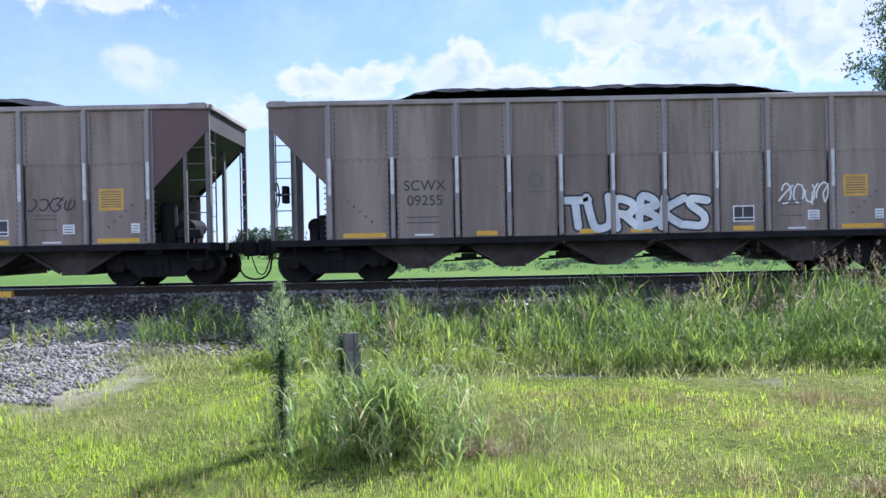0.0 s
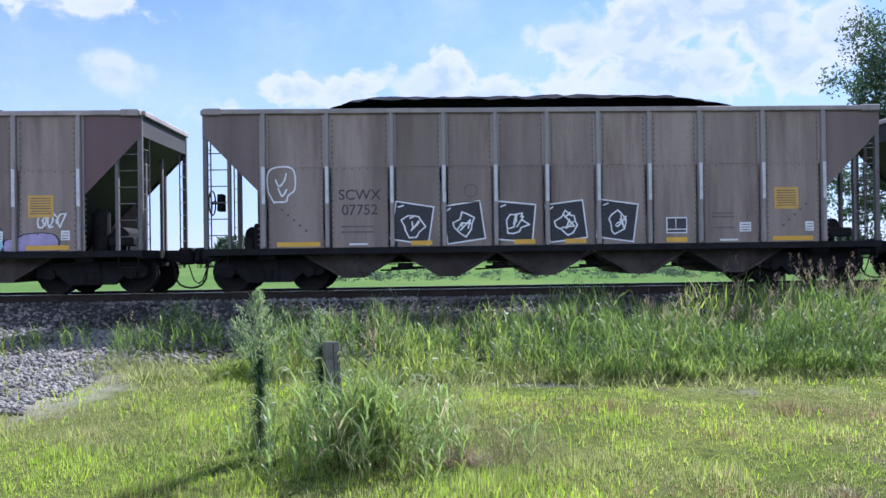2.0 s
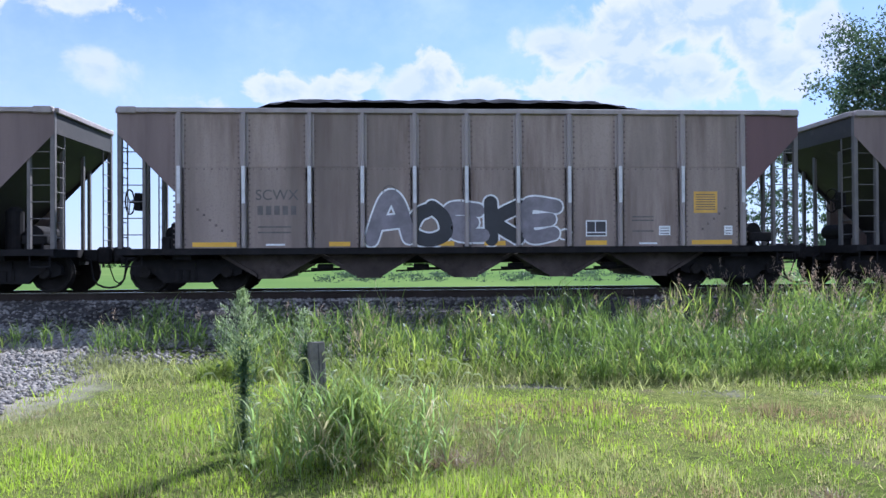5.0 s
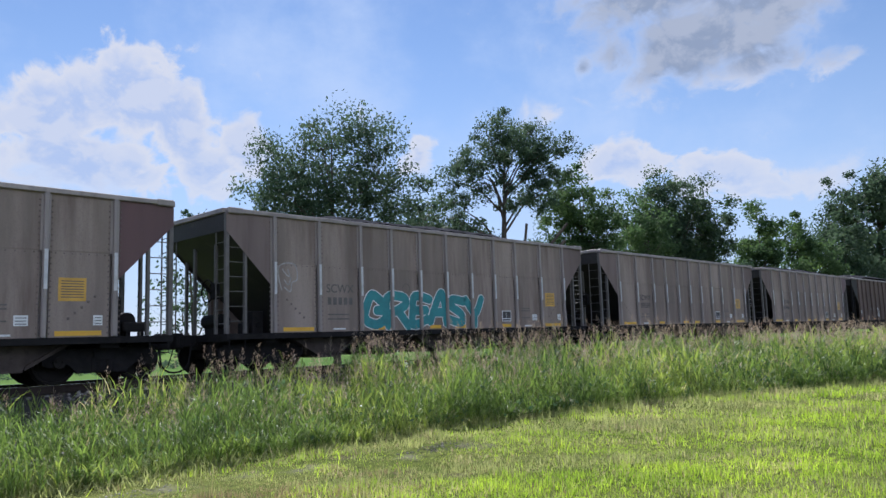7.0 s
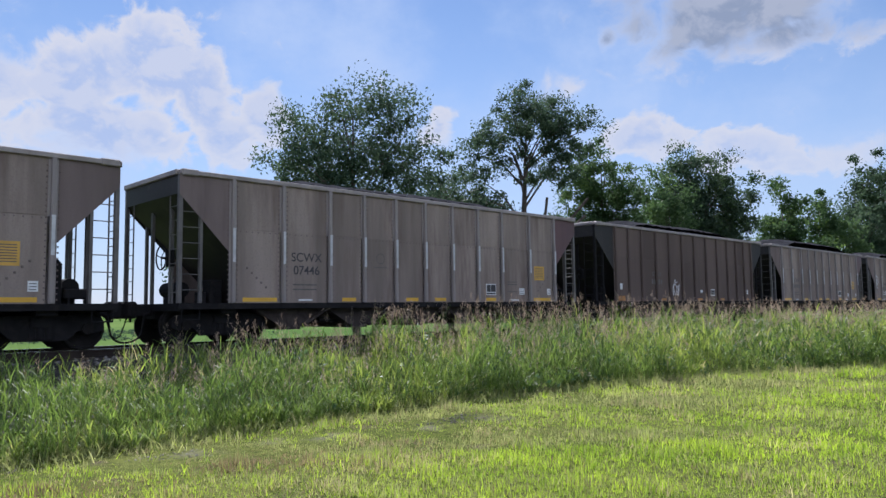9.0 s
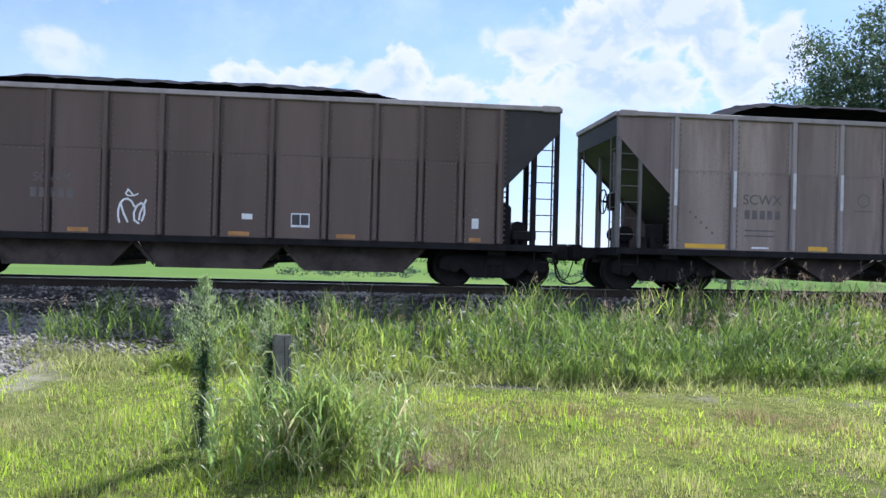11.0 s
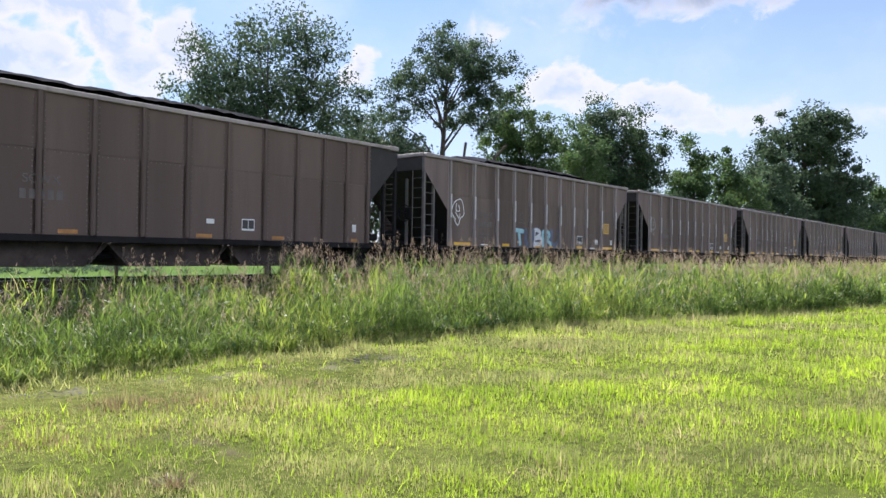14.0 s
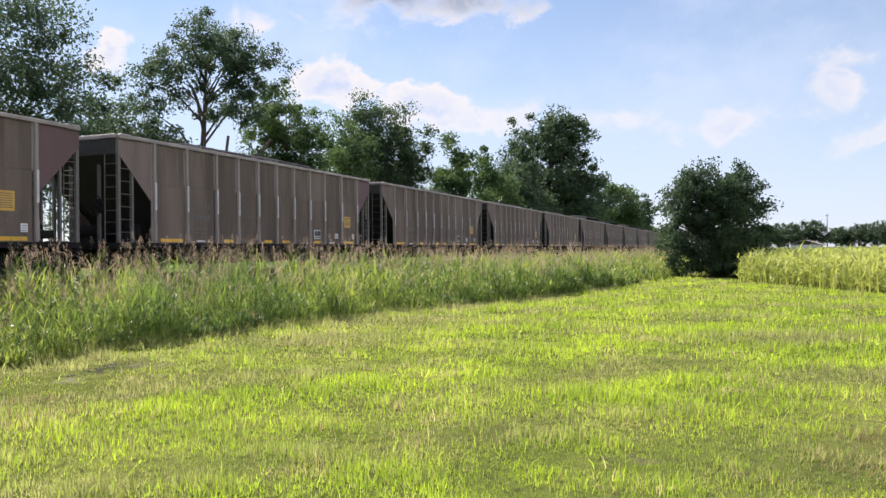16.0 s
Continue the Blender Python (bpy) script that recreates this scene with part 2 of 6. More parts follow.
M = {
    "rail": surface("rail_steel", (0.045, 0.036, 0.03), 0.8, 0.2, 0.3, 2.0),
    "rail_top": surface("worn_rail_head", (0.55, 0.54, 0.52), 0.22, 1.0, 0.1, 2.0, bump=0.05),
    "tie": surface("creosoted_wood", (0.075, 0.06, 0.05), 0.85, 0, 0.35, 4.0, 60, 0.4, per_object=0.2),
    "ballast": surface("ballast_gravel", (0.06, 0.054, 0.05), 0.9, 0, 0.4, 1.2, 14, 1.0, 0.05),
    "tan": surface("weathered_tan_paint", (0.285, 0.230, 0.200), 0.82, 0.0, 0.34, 0.9, 26, 0.14, 0.004, (0.15, 0.108, 0.094), (0.42, 0.78), 0.07, True),
    # darker copy of tan: the dimmer oblique view is put into the colour
    "dim": surface("dimmed_tan_paint", (0.165, 0.128, 0.110), 0.82, 0.0, 0.34, 0.9, 26, 0.14, 0.004, (0.09, 0.068, 0.058), (0.42, 0.78), 0.07, True),
    "brown": surface("sooty_brown_paint", (0.14, 0.105, 0.092), 0.82, 0.0, 0.2, 0.7, 30, 0.12, 0.004, (0.11, 0.085, 0.075), (0.5, 0.85), 0.08, True),
    "steel": surface("dull_aluminium", (0.32, 0.275, 0.26), 0.62, 0.1, 0.25, 1.5, 40, 0.1, 0.003, (0.19, 0.155, 0.14), (0.55, 0.8), 0.06, True),
    # the side tan with the shade at the car ends put into its colour
    "gusset": surface("shade_toned_gusset_paint", (0.20, 0.155, 0.145), 0.82, 0, 0.22, 0.8, 30, 0.1, 0.004, (0.13, 0.10, 0.095), (0.45, 0.8), 0.06, True),
    "bright": surface("bare_aluminium_strip", (0.55, 0.54, 0.55), 0.42, 0.3, 0.2, 3.0, 40, 0.08, 0.003, (0.30, 0.27, 0.26), (0.55, 0.8)),
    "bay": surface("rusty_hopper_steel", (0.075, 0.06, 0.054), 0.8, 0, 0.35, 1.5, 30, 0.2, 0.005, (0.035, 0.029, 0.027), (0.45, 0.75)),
    "ladder": surface("dark_ladder_steel", (0.13, 0.118, 0.112), 0.6, 0.1, 0.25, 3.0, 40, 0.1, 0.003),
    # sooty steel, darkened further to paint in the shade inside the ends
    "soot_shade": surface("sooty_shaded_sheet", (0.032, 0.028, 0.027), 0.7, 0.1, 0.3, 1.0, 30, 0.2, 0.005, (0.06, 0.05, 0.045), (0.55, 0.8)),
    "red": surface("faded_red_paint", (0.125, 0.065, 0.066), 0.55, 0, 0.2, 0.8, 30, 0.1, 0.004, (0.15, 0.10, 0.09), (0.5, 0.8), 0.05, True),
    "black": surface("grimy_black_steel", (0.018, 0.017, 0.018), 0.85, 0.0, 0.35, 2.0, 40, 0.3, 0.006, (0.032, 0.027, 0.024), (0.5, 0.8)),
    "wheel": surface("wheel_steel", (0.020, 0.018, 0.017), 0.9, 0.0, 0.3, 3.0),
    "coal": surface("coal", (0.05, 0.05, 0.055), 1.0, 0, 0.4, 2.0, 9, 0.6, 0.05),
    "yellow": surface("yellow_reflective_strip", (0.75, 0.42, 0.04), 0.45, 0, 0.15, 2.0, 40, 0.05, 0.002),
    "placard": surface("faded_yellow_placard", (0.62, 0.36, 0.07), 0.6, 0, 0.15, 3.0, 40, 0.05, 0.002),
    "orange": surface("dirty_orange_mark", (0.42, 0.20, 0.06), 0.6, 0, 0.25, 3.0, 40, 0.05, 0.002),
    "white": surface("white_label", (0.72, 0.72, 0.72), 0.55, 0, 0.12, 5.0, 40, 0.05, 0.002),
    "rivet": surface("grimy_rivet_heads", (0.15, 0.115, 0.105), 0.7, 0, 0.3, 5.0, 40, 0.0),
    "ink": surface("black_lettering", (0.05, 0.045, 0.05), 0.6, 0, 0.2, 5.0, 40, 0.0),
    "faint": surface("worn_stencil_lettering", (0.12, 0.105, 0.10), 0.6, 0, 0.2, 5.0, 40, 0.0),
    "post": surface("weathered_post_wood", (0.18, 0.165, 0.15), 0.9, 0, 0.35, 5.0, 70, 0.6, 0.006, (0.06, 0.054, 0.05), (0.5, 0.75)),
    "bark": surface("bark", (0.10, 0.085, 0.07), 0.9, 0, 0.35, 6.0, 40, 0.7, 0.02),
    "barn": surface("pale_metal_siding", (0.62, 0.63, 0.65), 0.5, 0.2, 0.1, 0.3),
    "lawn_blade": leafy("mown_grass_blade", (0.165, 0.255, 0.042), (0.445, 0.565, 0.085), (0.46, 0.40, 0.22), 0.10, 0.56, 0.7, 0.6, 0.12),
    "tall_blade": leafy("tall_grass_blade", (0.032, 0.066, 0.02), (0.205, 0.285, 0.07), (0.40, 0.34, 0.19), 0.05, 0.46, 1.4, 0.5, 0.3),
    "plume": leafy("grass_seed_plume", (0.20, 0.145, 0.11), (0.38, 0.30, 0.22), None, 0, 0.4, 0.5),
    "weed": leafy("weed_leaf", (0.17, 0.235, 0.11), (0.33, 0.39, 0.20), None, 0, 0.45, 2.0),
    "leaf": leafy("tree_leaf", (0.038, 0.064, 0.044), (0.085, 0.12, 0.066), None, 0, 0.38, 0.3, 0.6, 0.08),
    "leaf_mid": leafy("grey_green_tree_leaf", (0.045, 0.08, 0.038), (0.10, 0.15, 0.06), None, 0, 0.4, 0.3, 0.6, 0.08),
    "leaf_light": leafy("pale_tree_leaf", (0.06, 0.105, 0.035), (0.13, 0.19, 0.06), None, 0, 0.4, 0.3, 0.6, 0.08),
    "corn": leafy("corn_leaf", (0.17, 0.22, 0.05), (0.42, 0.44, 0.14), None, 0, 0.5, 0.2),
}


def ground_material():
    m, n = material("turf_and_soil")
    p = n.add("NewGeometry").outputs["Position"]
    x, y, z = n.add("SeparateXYZ", in_Vector=p).outputs
    green = n.mix(n.smooth(n.noise(p, 0.35, 5.0, 0.6), 0.35, 0.7), (0.085, 0.11, 0.026), (0.155, 0.17, 0.05))
    green = n.mix(n.smooth(n.noise(p, 9.0, 4.0, 0.7), 0.45, 0.7), green, (0.05, 0.058, 0.022))
    soil = n.mix(n.noise(p, 25.0, 4.0, 0.7), (0.08, 0.065, 0.045), (0.17, 0.14, 0.10))
    c = n.mix(n.smooth(n.noise(p, 0.8, 5.0, 0.65), 0.58, 0.72), green, soil)
    # the worn track along the foot of the tall grass and the gravel by the crossing
    middle = n.math("SUBTRACT", 9.75, n.math("MULTIPLY", x, 0.25))
    wear = n.math("SUBTRACT", 1.25, n.math("ABSOLUTE", n.math("MULTIPLY", n.math("SUBTRACT", y, middle), 2.2)))
    wear = n.math("ADD", wear, n.math("MULTIPLY", n.math("SUBTRACT", n.noise(p, 1.3, 5.0, 0.6), 0.52), 4.2))
    wear = n.math("MULTIPLY", n.smooth(wear, 0.7, 1.6, 0.0, 0.6), n.math("MULTIPLY", n.smooth(x, 9.4, 8.4), n.smooth(x, 0.2, 0.8)))
    gravel = n.mix(n.noise(p, 40.0, 2.0, 0.7), (0.15, 0.13, 0.11), (0.40, 0.365, 0.32))
    c = n.mix(wear, c, n.mix(0.6, soil, gravel))
    left = n.math("ADD", n.math("MULTIPLY", x, -1.0), n.math("MULTIPLY", n.math("SUBTRACT", n.noise(p, 0.7, 5.0, 0.6), 0.5), 4.0))
    left = n.math("MULTIPLY", n.smooth(left, 3.2, 4.6), n.smooth(y, 7.0, 8.0))
    left = n.math("MULTIPLY", left, n.smooth(y, 14.0, 13.0))
    c = n.mix(left, c, gravel)
    field = n.mix(n.smooth(n.noise(p, 0.03, 4.0, 0.6), 0.35, 0.7), (0.09, 0.155, 0.045), (0.14, 0.20, 0.06))
    c = n.mix(n.smooth(y, 21.0, 24.0), c, field)
    b = n.add("BsdfPrincipled", in_Roughness=1.0)
    b.inputs["Specular IOR Level"].default_value = 0.0
    n.put(b.inputs["Base Color"], c)
    bp = n.add("Bump", in_Strength=0.7, in_Distance=0.04, in_Height=n.noise(p, 18.0, 4.0, 0.7))
    n.put(b.inputs["Normal"], bp.outputs[0])
    finish(n, b.outputs[0])
    return m


M["ground"] = ground_material()


# ---- mesh helpers ----
def box(bm, x0, x1, y0, y1, z0, z1, bevel=0.0):
    vs = [bm.verts.new((x, y, z)) for x in (x0, x1) for y in (y0, y1) for z in (z0, z1)]
    fs = [bm.faces.new([vs[i] for i in f]) for f in ((0, 1, 3, 2), (4, 6, 7, 5), (0, 4, 5, 1), (2, 3, 7, 6), (0, 2, 6, 4), (1, 5, 7, 3))]
    if bevel:
        bmesh.ops.bevel(bm, geom=list({e for f in fs for e in f.edges}), offset=bevel, segments=1, affect="EDGES")
    return fs


def prism(bm, outline, y0, y1):
    """An outline of (x, z) drawn out from y0 to y1."""
    a = [bm.verts.new((x, y0, z)) for x, z in outline]
    b = [bm.verts.new((x, y1, z)) for x, z in outline]
    n = len(a)
    bm.faces.new(a)
    bm.faces.new(b[::-1])
    for i in range(n):
        bm.faces.new((a[i - 1], b[i - 1], b[i], a[i]))


def rod(bm, p, q, r, sides=8, r2=None):
    p, q = Vector(p), Vector(q)
    d = (q - p).normalized()
    u = d.orthogonal().normalized()
    v = d.cross(u)
    rings = []
    for c, rad in ((p, r), (q, r if r2 is None else r2)):
        rings.append([bm.verts.new(c + rad * (math.cos(2 * math.pi * i / sides) * u + math.sin(2 * math.pi * i / sides) * v)) for i in range(sides)])
    for i in range(sides):
        bm.faces.new((rings[0][i - 1], rings[0][i], rings[1][i], rings[1][i - 1]))
    bm.faces.new(rings[0][::-1])
    bm.faces.new(rings[1])


def stud(bm, x, y, z, r, h):
    """A small rivet head, facing the near side."""
    tip = bm.verts.new((x, y - h, z))
    ring = [bm.verts.new((x + r * c, y, z + r * d)) for c, d in ((1, 1), (-1, 1), (-1, -1), (1, -1))]
    for i in range(4):
        bm.faces.new((ring[i - 1], ring[i], tip))


def tube(bm, points, r, sides=6):
    """One bent round bar through the points, closed at both ends."""
    pts = [Vector(p) for p in points]
    last = None
    for k, p in enumerate(pts):
        along = (pts[min(k + 1, len(pts) - 1)] - pts[max(k - 1, 0)]).normalized()
        side = along.cross(Vector((0.13, 1.0, 0.21))).normalized()
        up = along.cross(side)
        ring = [bm.verts.new(p + r * (math.cos(a) * side + math.sin(a) * up)) for a in np.linspace(0, 2 * math.pi, sides + 1)[:-1]]
        if last:
            for i in range(sides):
                bm.faces.new((last[i - 1], last[i], ring[i], ring[i - 1]))
        else:
            bm.faces.new(ring)
        last = ring
    bm.faces.new(last)


def mesh_of(name, bm, mat):
    bmesh.ops.recalc_face_normals(bm, faces=bm.faces)
    me = bpy.data.meshes.new(name)
    bm.to_mesh(me)
    bm.free()
    me.materials.append(mat)
    return me


def part(name, bm, mat, parent=None, label=""):
    """One bmesh, or one finished mesh, as one object under its thing."""
    ob = new(name, bm if isinstance(bm, bpy.types.Mesh) else mesh_of(name, bm, mat))
    ob.parent = parent
    return tagged(ob, label)


def boxes(*specs, bevel=0.0):
    bm = bmesh.new()
    for s in specs:
        box(bm, *s, bevel=bevel)
    return bm


def raw_mesh(name, verts, faces, mat):
    """A mesh from numpy arrays: faces of one size each."""
    me = bpy.data.meshes.new(name)
    me.from_pydata(verts, [], faces) if not isinstance(faces, np.ndarray) else None
    if isinstance(faces, np.ndarray):
        me.vertices.add(len(verts))
        me.vertices.foreach_set("co", np.asarray(verts, np.float32).ravel())
        k = faces.shape[1]
        me.loops.add(faces.size)
        me.loops.foreach_set("vertex_index", faces.astype(np.int32).ravel())
        me.polygons.add(len(faces))
        me.polygons.foreach_set("loop_start", np.arange(0, faces.size, k, dtype=np.int32))
        me.update(calc_edges=True)
    me.materials.append(mat)
    return me


# ---- the ground ----
RAIL_Z = 0.95
TRACK_Y = 17.73


def ground_z(x, y):
    """Lawn before the track, a shallow ditch at the foot of the bank, and lower fields behind."""
    rise = np.clip((y - 9.5) / 4.0, 0, 1)
    z = 0.06 + 0.30 * rise * rise * (3 - 2 * rise)
    back = np.clip((y - 20.0) / 6.0, 0, 1)
    return z - 0.55 * back


def bank_z(x, y):
    d = np.abs(y - TRACK_Y)
    return np.clip(RAIL_Z - 0.19 - np.clip(d - 1.75, 0, 9) * 0.31, -1, None)


def build_ground():
    xs = np.unique(np.r_[-2500, -900, -300, -120, np.arange(-60, 100, 1.0), 120, 180, 300, 900, 2500])
    ys = np.unique(np.r_[-2500, -600, -100, -40, np.arange(-20, 3, 2.0), np.arange(3, 28, 0.5), 32, 40, 60, 90, 140, 300, 900, 2500])
    X, Y = np.meshgrid(xs, ys, indexing="ij")
    Z = ground_z(X, Y)
    near = (np.abs(X) < 100) & (np.abs(Y) < 40)
    Z = Z + near * 0.03 * (np.sin(X * 1.3 + Y * 0.7) * np.sin(Y * 1.1 - X * 0.4))
    verts = np.stack([X, Y, Z], -1).reshape(-1, 3)
    i, j = np.meshgrid(np.arange(len(xs) - 1), np.arange(len(ys) - 1), indexing="ij")
    a = (i * len(ys) + j).ravel()
    faces = np.stack([a, a + len(ys), a + len(ys) + 1, a + 1], -1)
    ob = new("ground", raw_mesh("ground", verts, faces, M["ground"]))
    tagged(ob, "mown grass verge and flat green field with bare gravel patches", "ground", kind="structure")


build_ground()


# ---- the track ----
def build_track():
    x0, x1 = -140.0, 420.0
    bm = bmesh.new()
    prof = [(-5.2, -0.6), (-4.2, 0.0), (-1.75, 0.76), (1.75, 0.76), (4.2, 0.0), (5.2, -0.6)]
    a = [bm.verts.new((x0, TRACK_Y + y, z)) for y, z in prof]
    cuts = [x0, -30, *np.arange(-14, 30, 1.0), 60, 150, x1]
    last = a
    for cx in cuts[1:]:
        ring = []
        for k, (y, z) in enumerate(prof):
            wob = 0.05 * math.sin(cx * 1.7 + k * 2.1) if 0 < k < 5 else 0
            ring.append(bm.verts.new((cx, TRACK_Y + y + wob, z + (wob * 0.4 if k in (1, 4) else 0))))
        for k in range(len(prof) - 1):
            bm.faces.new((last[k], ring[k], ring[k + 1], last[k + 1]))
        last = ring
    ob = part("ballast_bank", bm, M["ballast"])
    tagged(ob, "grey crushed stone ballast bank under the track", "ballast", kind="structure")
    track = new("railway_track")
    tagged(track, "single railway track of steel rails on dark wooden ties", "track", kind="structure")
    for s in (-1, 1):
        y = TRACK_Y + s * 0.7525
        bm = boxes((x0, x1, y - 0.07, y + 0.07, RAIL_Z - 0.17, RAIL_Z - 0.145), (x0, x1, y - 0.01, y + 0.01, RAIL_Z - 0.145, RAIL_Z - 0.04), (x0, x1, y - 0.036, y + 0.036, RAIL_Z - 0.045, RAIL_Z - 0.004))
        rail = part("rail", bm, M["rail"], track)
        part("rail_head", boxes((x0, x1, y - 0.03, y + 0.03, RAIL_Z - 0.004, RAIL_Z)), M["rail_top"], rail, "bright worn running surface")
    me = mesh_of("tie", boxes((-0.115, 0.115, -1.3, 1.3, -0.09, 0.09), bevel=0.012), M["tie"])
    for k in range(110):
        t = part("tie", me, None, track)
        t.location = (-16 + k * 0.5 + random.uniform(-0.02, 0.02), TRACK_Y + random.uniform(-0.03, 0.03), RAIL_Z - 0.265)
        t.rotation_euler = (0, 0, random.uniform(-0.01, 0.01))


build_track()


# ---- the coal train ----
PITCH, HALF = 16.44, 7.555
SIDE, SILL, TOP = 1.60, 0.98, 4.03
WHEEL_R = 0.457
TRUCK = 6.24
POSTS_A = [-6.235, -4.855, -3.435, -2.29, -1.145, 0.0, 1.145, 2.29, 3.435, 4.855, 6.235]
POSTS_B = [-6.235, -5.28, -4.3, -3.17, -2.05, -0.92, 0.2, 1.33, 2.46, 3.53, 4.5, 5.38, 6.235]


def wheelset_mesh():
    bm = bmesh.new()
    rod(bm, (0, -1.05, 0), (0, 1.05, 0), 0.08, 10)
    for s in (-1, 1):
        rings = [(0.68, 0.487), (0.71, 0.487), (0.715, 0.46), (0.82, 0.452), (0.825, 0.40), (0.79, 0.38), (0.78, 0.16), (0.84, 0.13), (0.84, 0.09)]
        prev = None
        n = 16
        first = None
        for y, r in rings:
            ring = [bm.verts.new((r * math.cos(2 * math.pi * i / n), s * y, r * math.sin(2 * math.pi * i / n))) for i in range(n)]
            if prev:
                for i in range(n):
                    bm.faces.new((prev[i - 1], prev[i], ring[i], ring[i - 1]))
            else:
                first = ring
            prev = ring
        bm.faces.new(prev)
        bm.faces.new(first)
        # bearing end cap with its three bolts
        rod(bm, (0, s * 0.92, 0), (0, s * 1.16, 0), 0.12, 12)
        for k in range(3):
            a = k * 2.094
            rod(bm, (0.07 * math.cos(a), s * 1.16, 0.07 * math.sin(a)), (0.07 * math.cos(a), s * 1.19, 0.07 * math.sin(a)), 0.025, 6)
    return mesh_of("wheelset", bm, M["wheel"])


def truck_frame_mesh():
    bm = bmesh.new()
    top = [(-1.22, 0.60), (-1.1, 0.70), (-0.55, 0.74), (0.55, 0.74), (1.1, 0.70), (1.22, 0.60), (1.22, 0.42), (1.05, 0.36), (0.72, 0.42), (0.5, 0.22), (-0.5, 0.22), (-0.72, 0.42), (-1.05, 0.36), (-1.22, 0.42)]
    for s in (-1, 1):
        prism(bm, top, s * 0.93, s * 1.09)
        for x in (-0.17, 0, 0.17):
            rod(bm, (x, s * 1.05, 0.26), (x, s * 1.05, 0.56), 0.085, 8)
    box(bm, -0.2, 0.2, -1.15, 1.15, 0.5, 0.72)
    box(bm, -0.6, 0.6, -0.09, 0.09, 0.3, 0.45)
    return mesh_of("truck_frame", bm, M["black"])


def shared_meshes(posts, side_mat, kind):
    """The meshes that all cars of one pattern share."""
    S = {}
    # sheets between the posts, in two courses with the lower one lapped over the upper
    lap = 2.74
    S["panels"] = []
    for a, b in zip(posts, posts[1:]):
        S["panels"].append(mesh_of("upper_panel", boxes((a + 0.05, b - 0.05, -SIDE, -SIDE + 0.012, lap + 0.01, TOP - 0.1)), side_mat))
        S["panels"].append(mesh_of("lower_panel", boxes((a + 0.05, b - 0.05, -SIDE - 0.008, -SIDE + 0.012, SILL, lap)), side_mat))
    # shell: back of the sides, slope sheets, floor
    bm = bmesh.new()
    box(bm, posts[0], posts[-1], -SIDE + 0.014, -SIDE + 0.03, SILL, TOP - 0.1)
    box(bm, posts[0], posts[-1], SIDE - 0.02, SIDE, SILL, TOP - 0.1)
    S["shell"] = mesh_of("hopper_shell", bm, side_mat)
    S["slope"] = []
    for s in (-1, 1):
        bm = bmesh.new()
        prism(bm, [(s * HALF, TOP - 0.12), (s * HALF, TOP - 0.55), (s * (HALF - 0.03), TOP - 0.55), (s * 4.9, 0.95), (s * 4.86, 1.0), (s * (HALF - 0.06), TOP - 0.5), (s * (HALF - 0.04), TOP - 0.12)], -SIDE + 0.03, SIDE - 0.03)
        S["slope"].append(mesh_of("slope_sheet", bm, M["soot_shade"]))
    S["gusset"] = []
    for s in (-1, 1):
        for t in (-1, 1):
            bm = bmesh.new()
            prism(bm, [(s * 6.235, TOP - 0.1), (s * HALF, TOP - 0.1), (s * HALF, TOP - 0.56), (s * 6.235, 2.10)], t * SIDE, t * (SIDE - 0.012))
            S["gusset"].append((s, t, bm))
    # shade inside the ends is put into the far gussets' colour
    S["gusset"] = [(s, t, mesh_of("end_gusset", bm, M["gusset"] if kind == "A" and t < 0 else M["soot_shade"])) for s, t, bm in S["gusset"]]
    bm = bmesh.new()
    for t in (-1, 1):
        box(bm, -HALF, HALF, t * SIDE - 0.07, t * SIDE + 0.07, TOP - 0.11, TOP, 0.015)
    for s in (-1, 1):
        box(bm, s * HALF - 0.07, s * HALF + 0.07, -SIDE + 0.07, SIDE - 0.07, TOP - 0.11, TOP + 0.01, 0.015)
        for t in (-1, 1):
            box(bm, s * (HALF - 0.22) - 0.2, s * (HALF - 0.22) + 0.2, t * SIDE - 0.08, t * SIDE + 0.08, TOP - 0.13, TOP + 0.02, 0.02)
    S["top_chord"] = mesh_of("top_chord", bm, M["steel"])
    bm = bmesh.new()
    box(bm, -0.095, 0.095, -0.008, 0.0, SILL - 0.02, TOP - 0.1)
    box(bm, -0.048, 0.048, -0.085, -0.008, SILL, TOP - 0.1, 0.012)
    box(bm, -0.03, 0.03, -0.10, -0.085, SILL + 0.02, lap + 0.28, 0.006)
    if kind == "A":
        box(bm, -0.036, 0.036, -0.106, -0.1005, 1.95, lap + 0.02, 0.0)
        box(bm, -0.034, 0.034, -0.106, -0.1005, SILL + 0.05, 1.55, 0.0)
    S["post"] = me = mesh_of("side_post", bm, M["steel"] if kind == "A" else side_mat)
    # the bare strip that faces the post
    me.materials.append(M["bright"])
    for face in me.polygons:
        if kind == "A" and face.center.y < -0.1002 and 1.9 < face.center.z < lap + 0.03:
            face.material_index = 1
    bm = bmesh.new()
    for p in posts:
        for s in (-1, 1):
            for k in range(24):
                z = SILL + 0.08 + k * 0.118
                x = p + s * 0.118
                stud(bm, x, -SIDE - 0.007, z, 0.018, 0.012)
    for a, b in zip(posts, posts[1:]):
        for k in range(7):
            x = a + 0.2 + (b - a - 0.4) * k / 6
            stud(bm, x, -SIDE - 0.007, lap - 0.04, 0.016, 0.011)
    # slanting rows of bolts on the panels over both trucks
    for s in (-1, 1):
        for k in range(5):
            stud(bm, s * 5.85 - s * 0.13 * k, -SIDE - 0.0085, 1.82 - 0.115 * k, 0.026, 0.014)
    S["rivets"] = mesh_of("rivets", bm, M["rivet"])
    S["side_sill"] = []
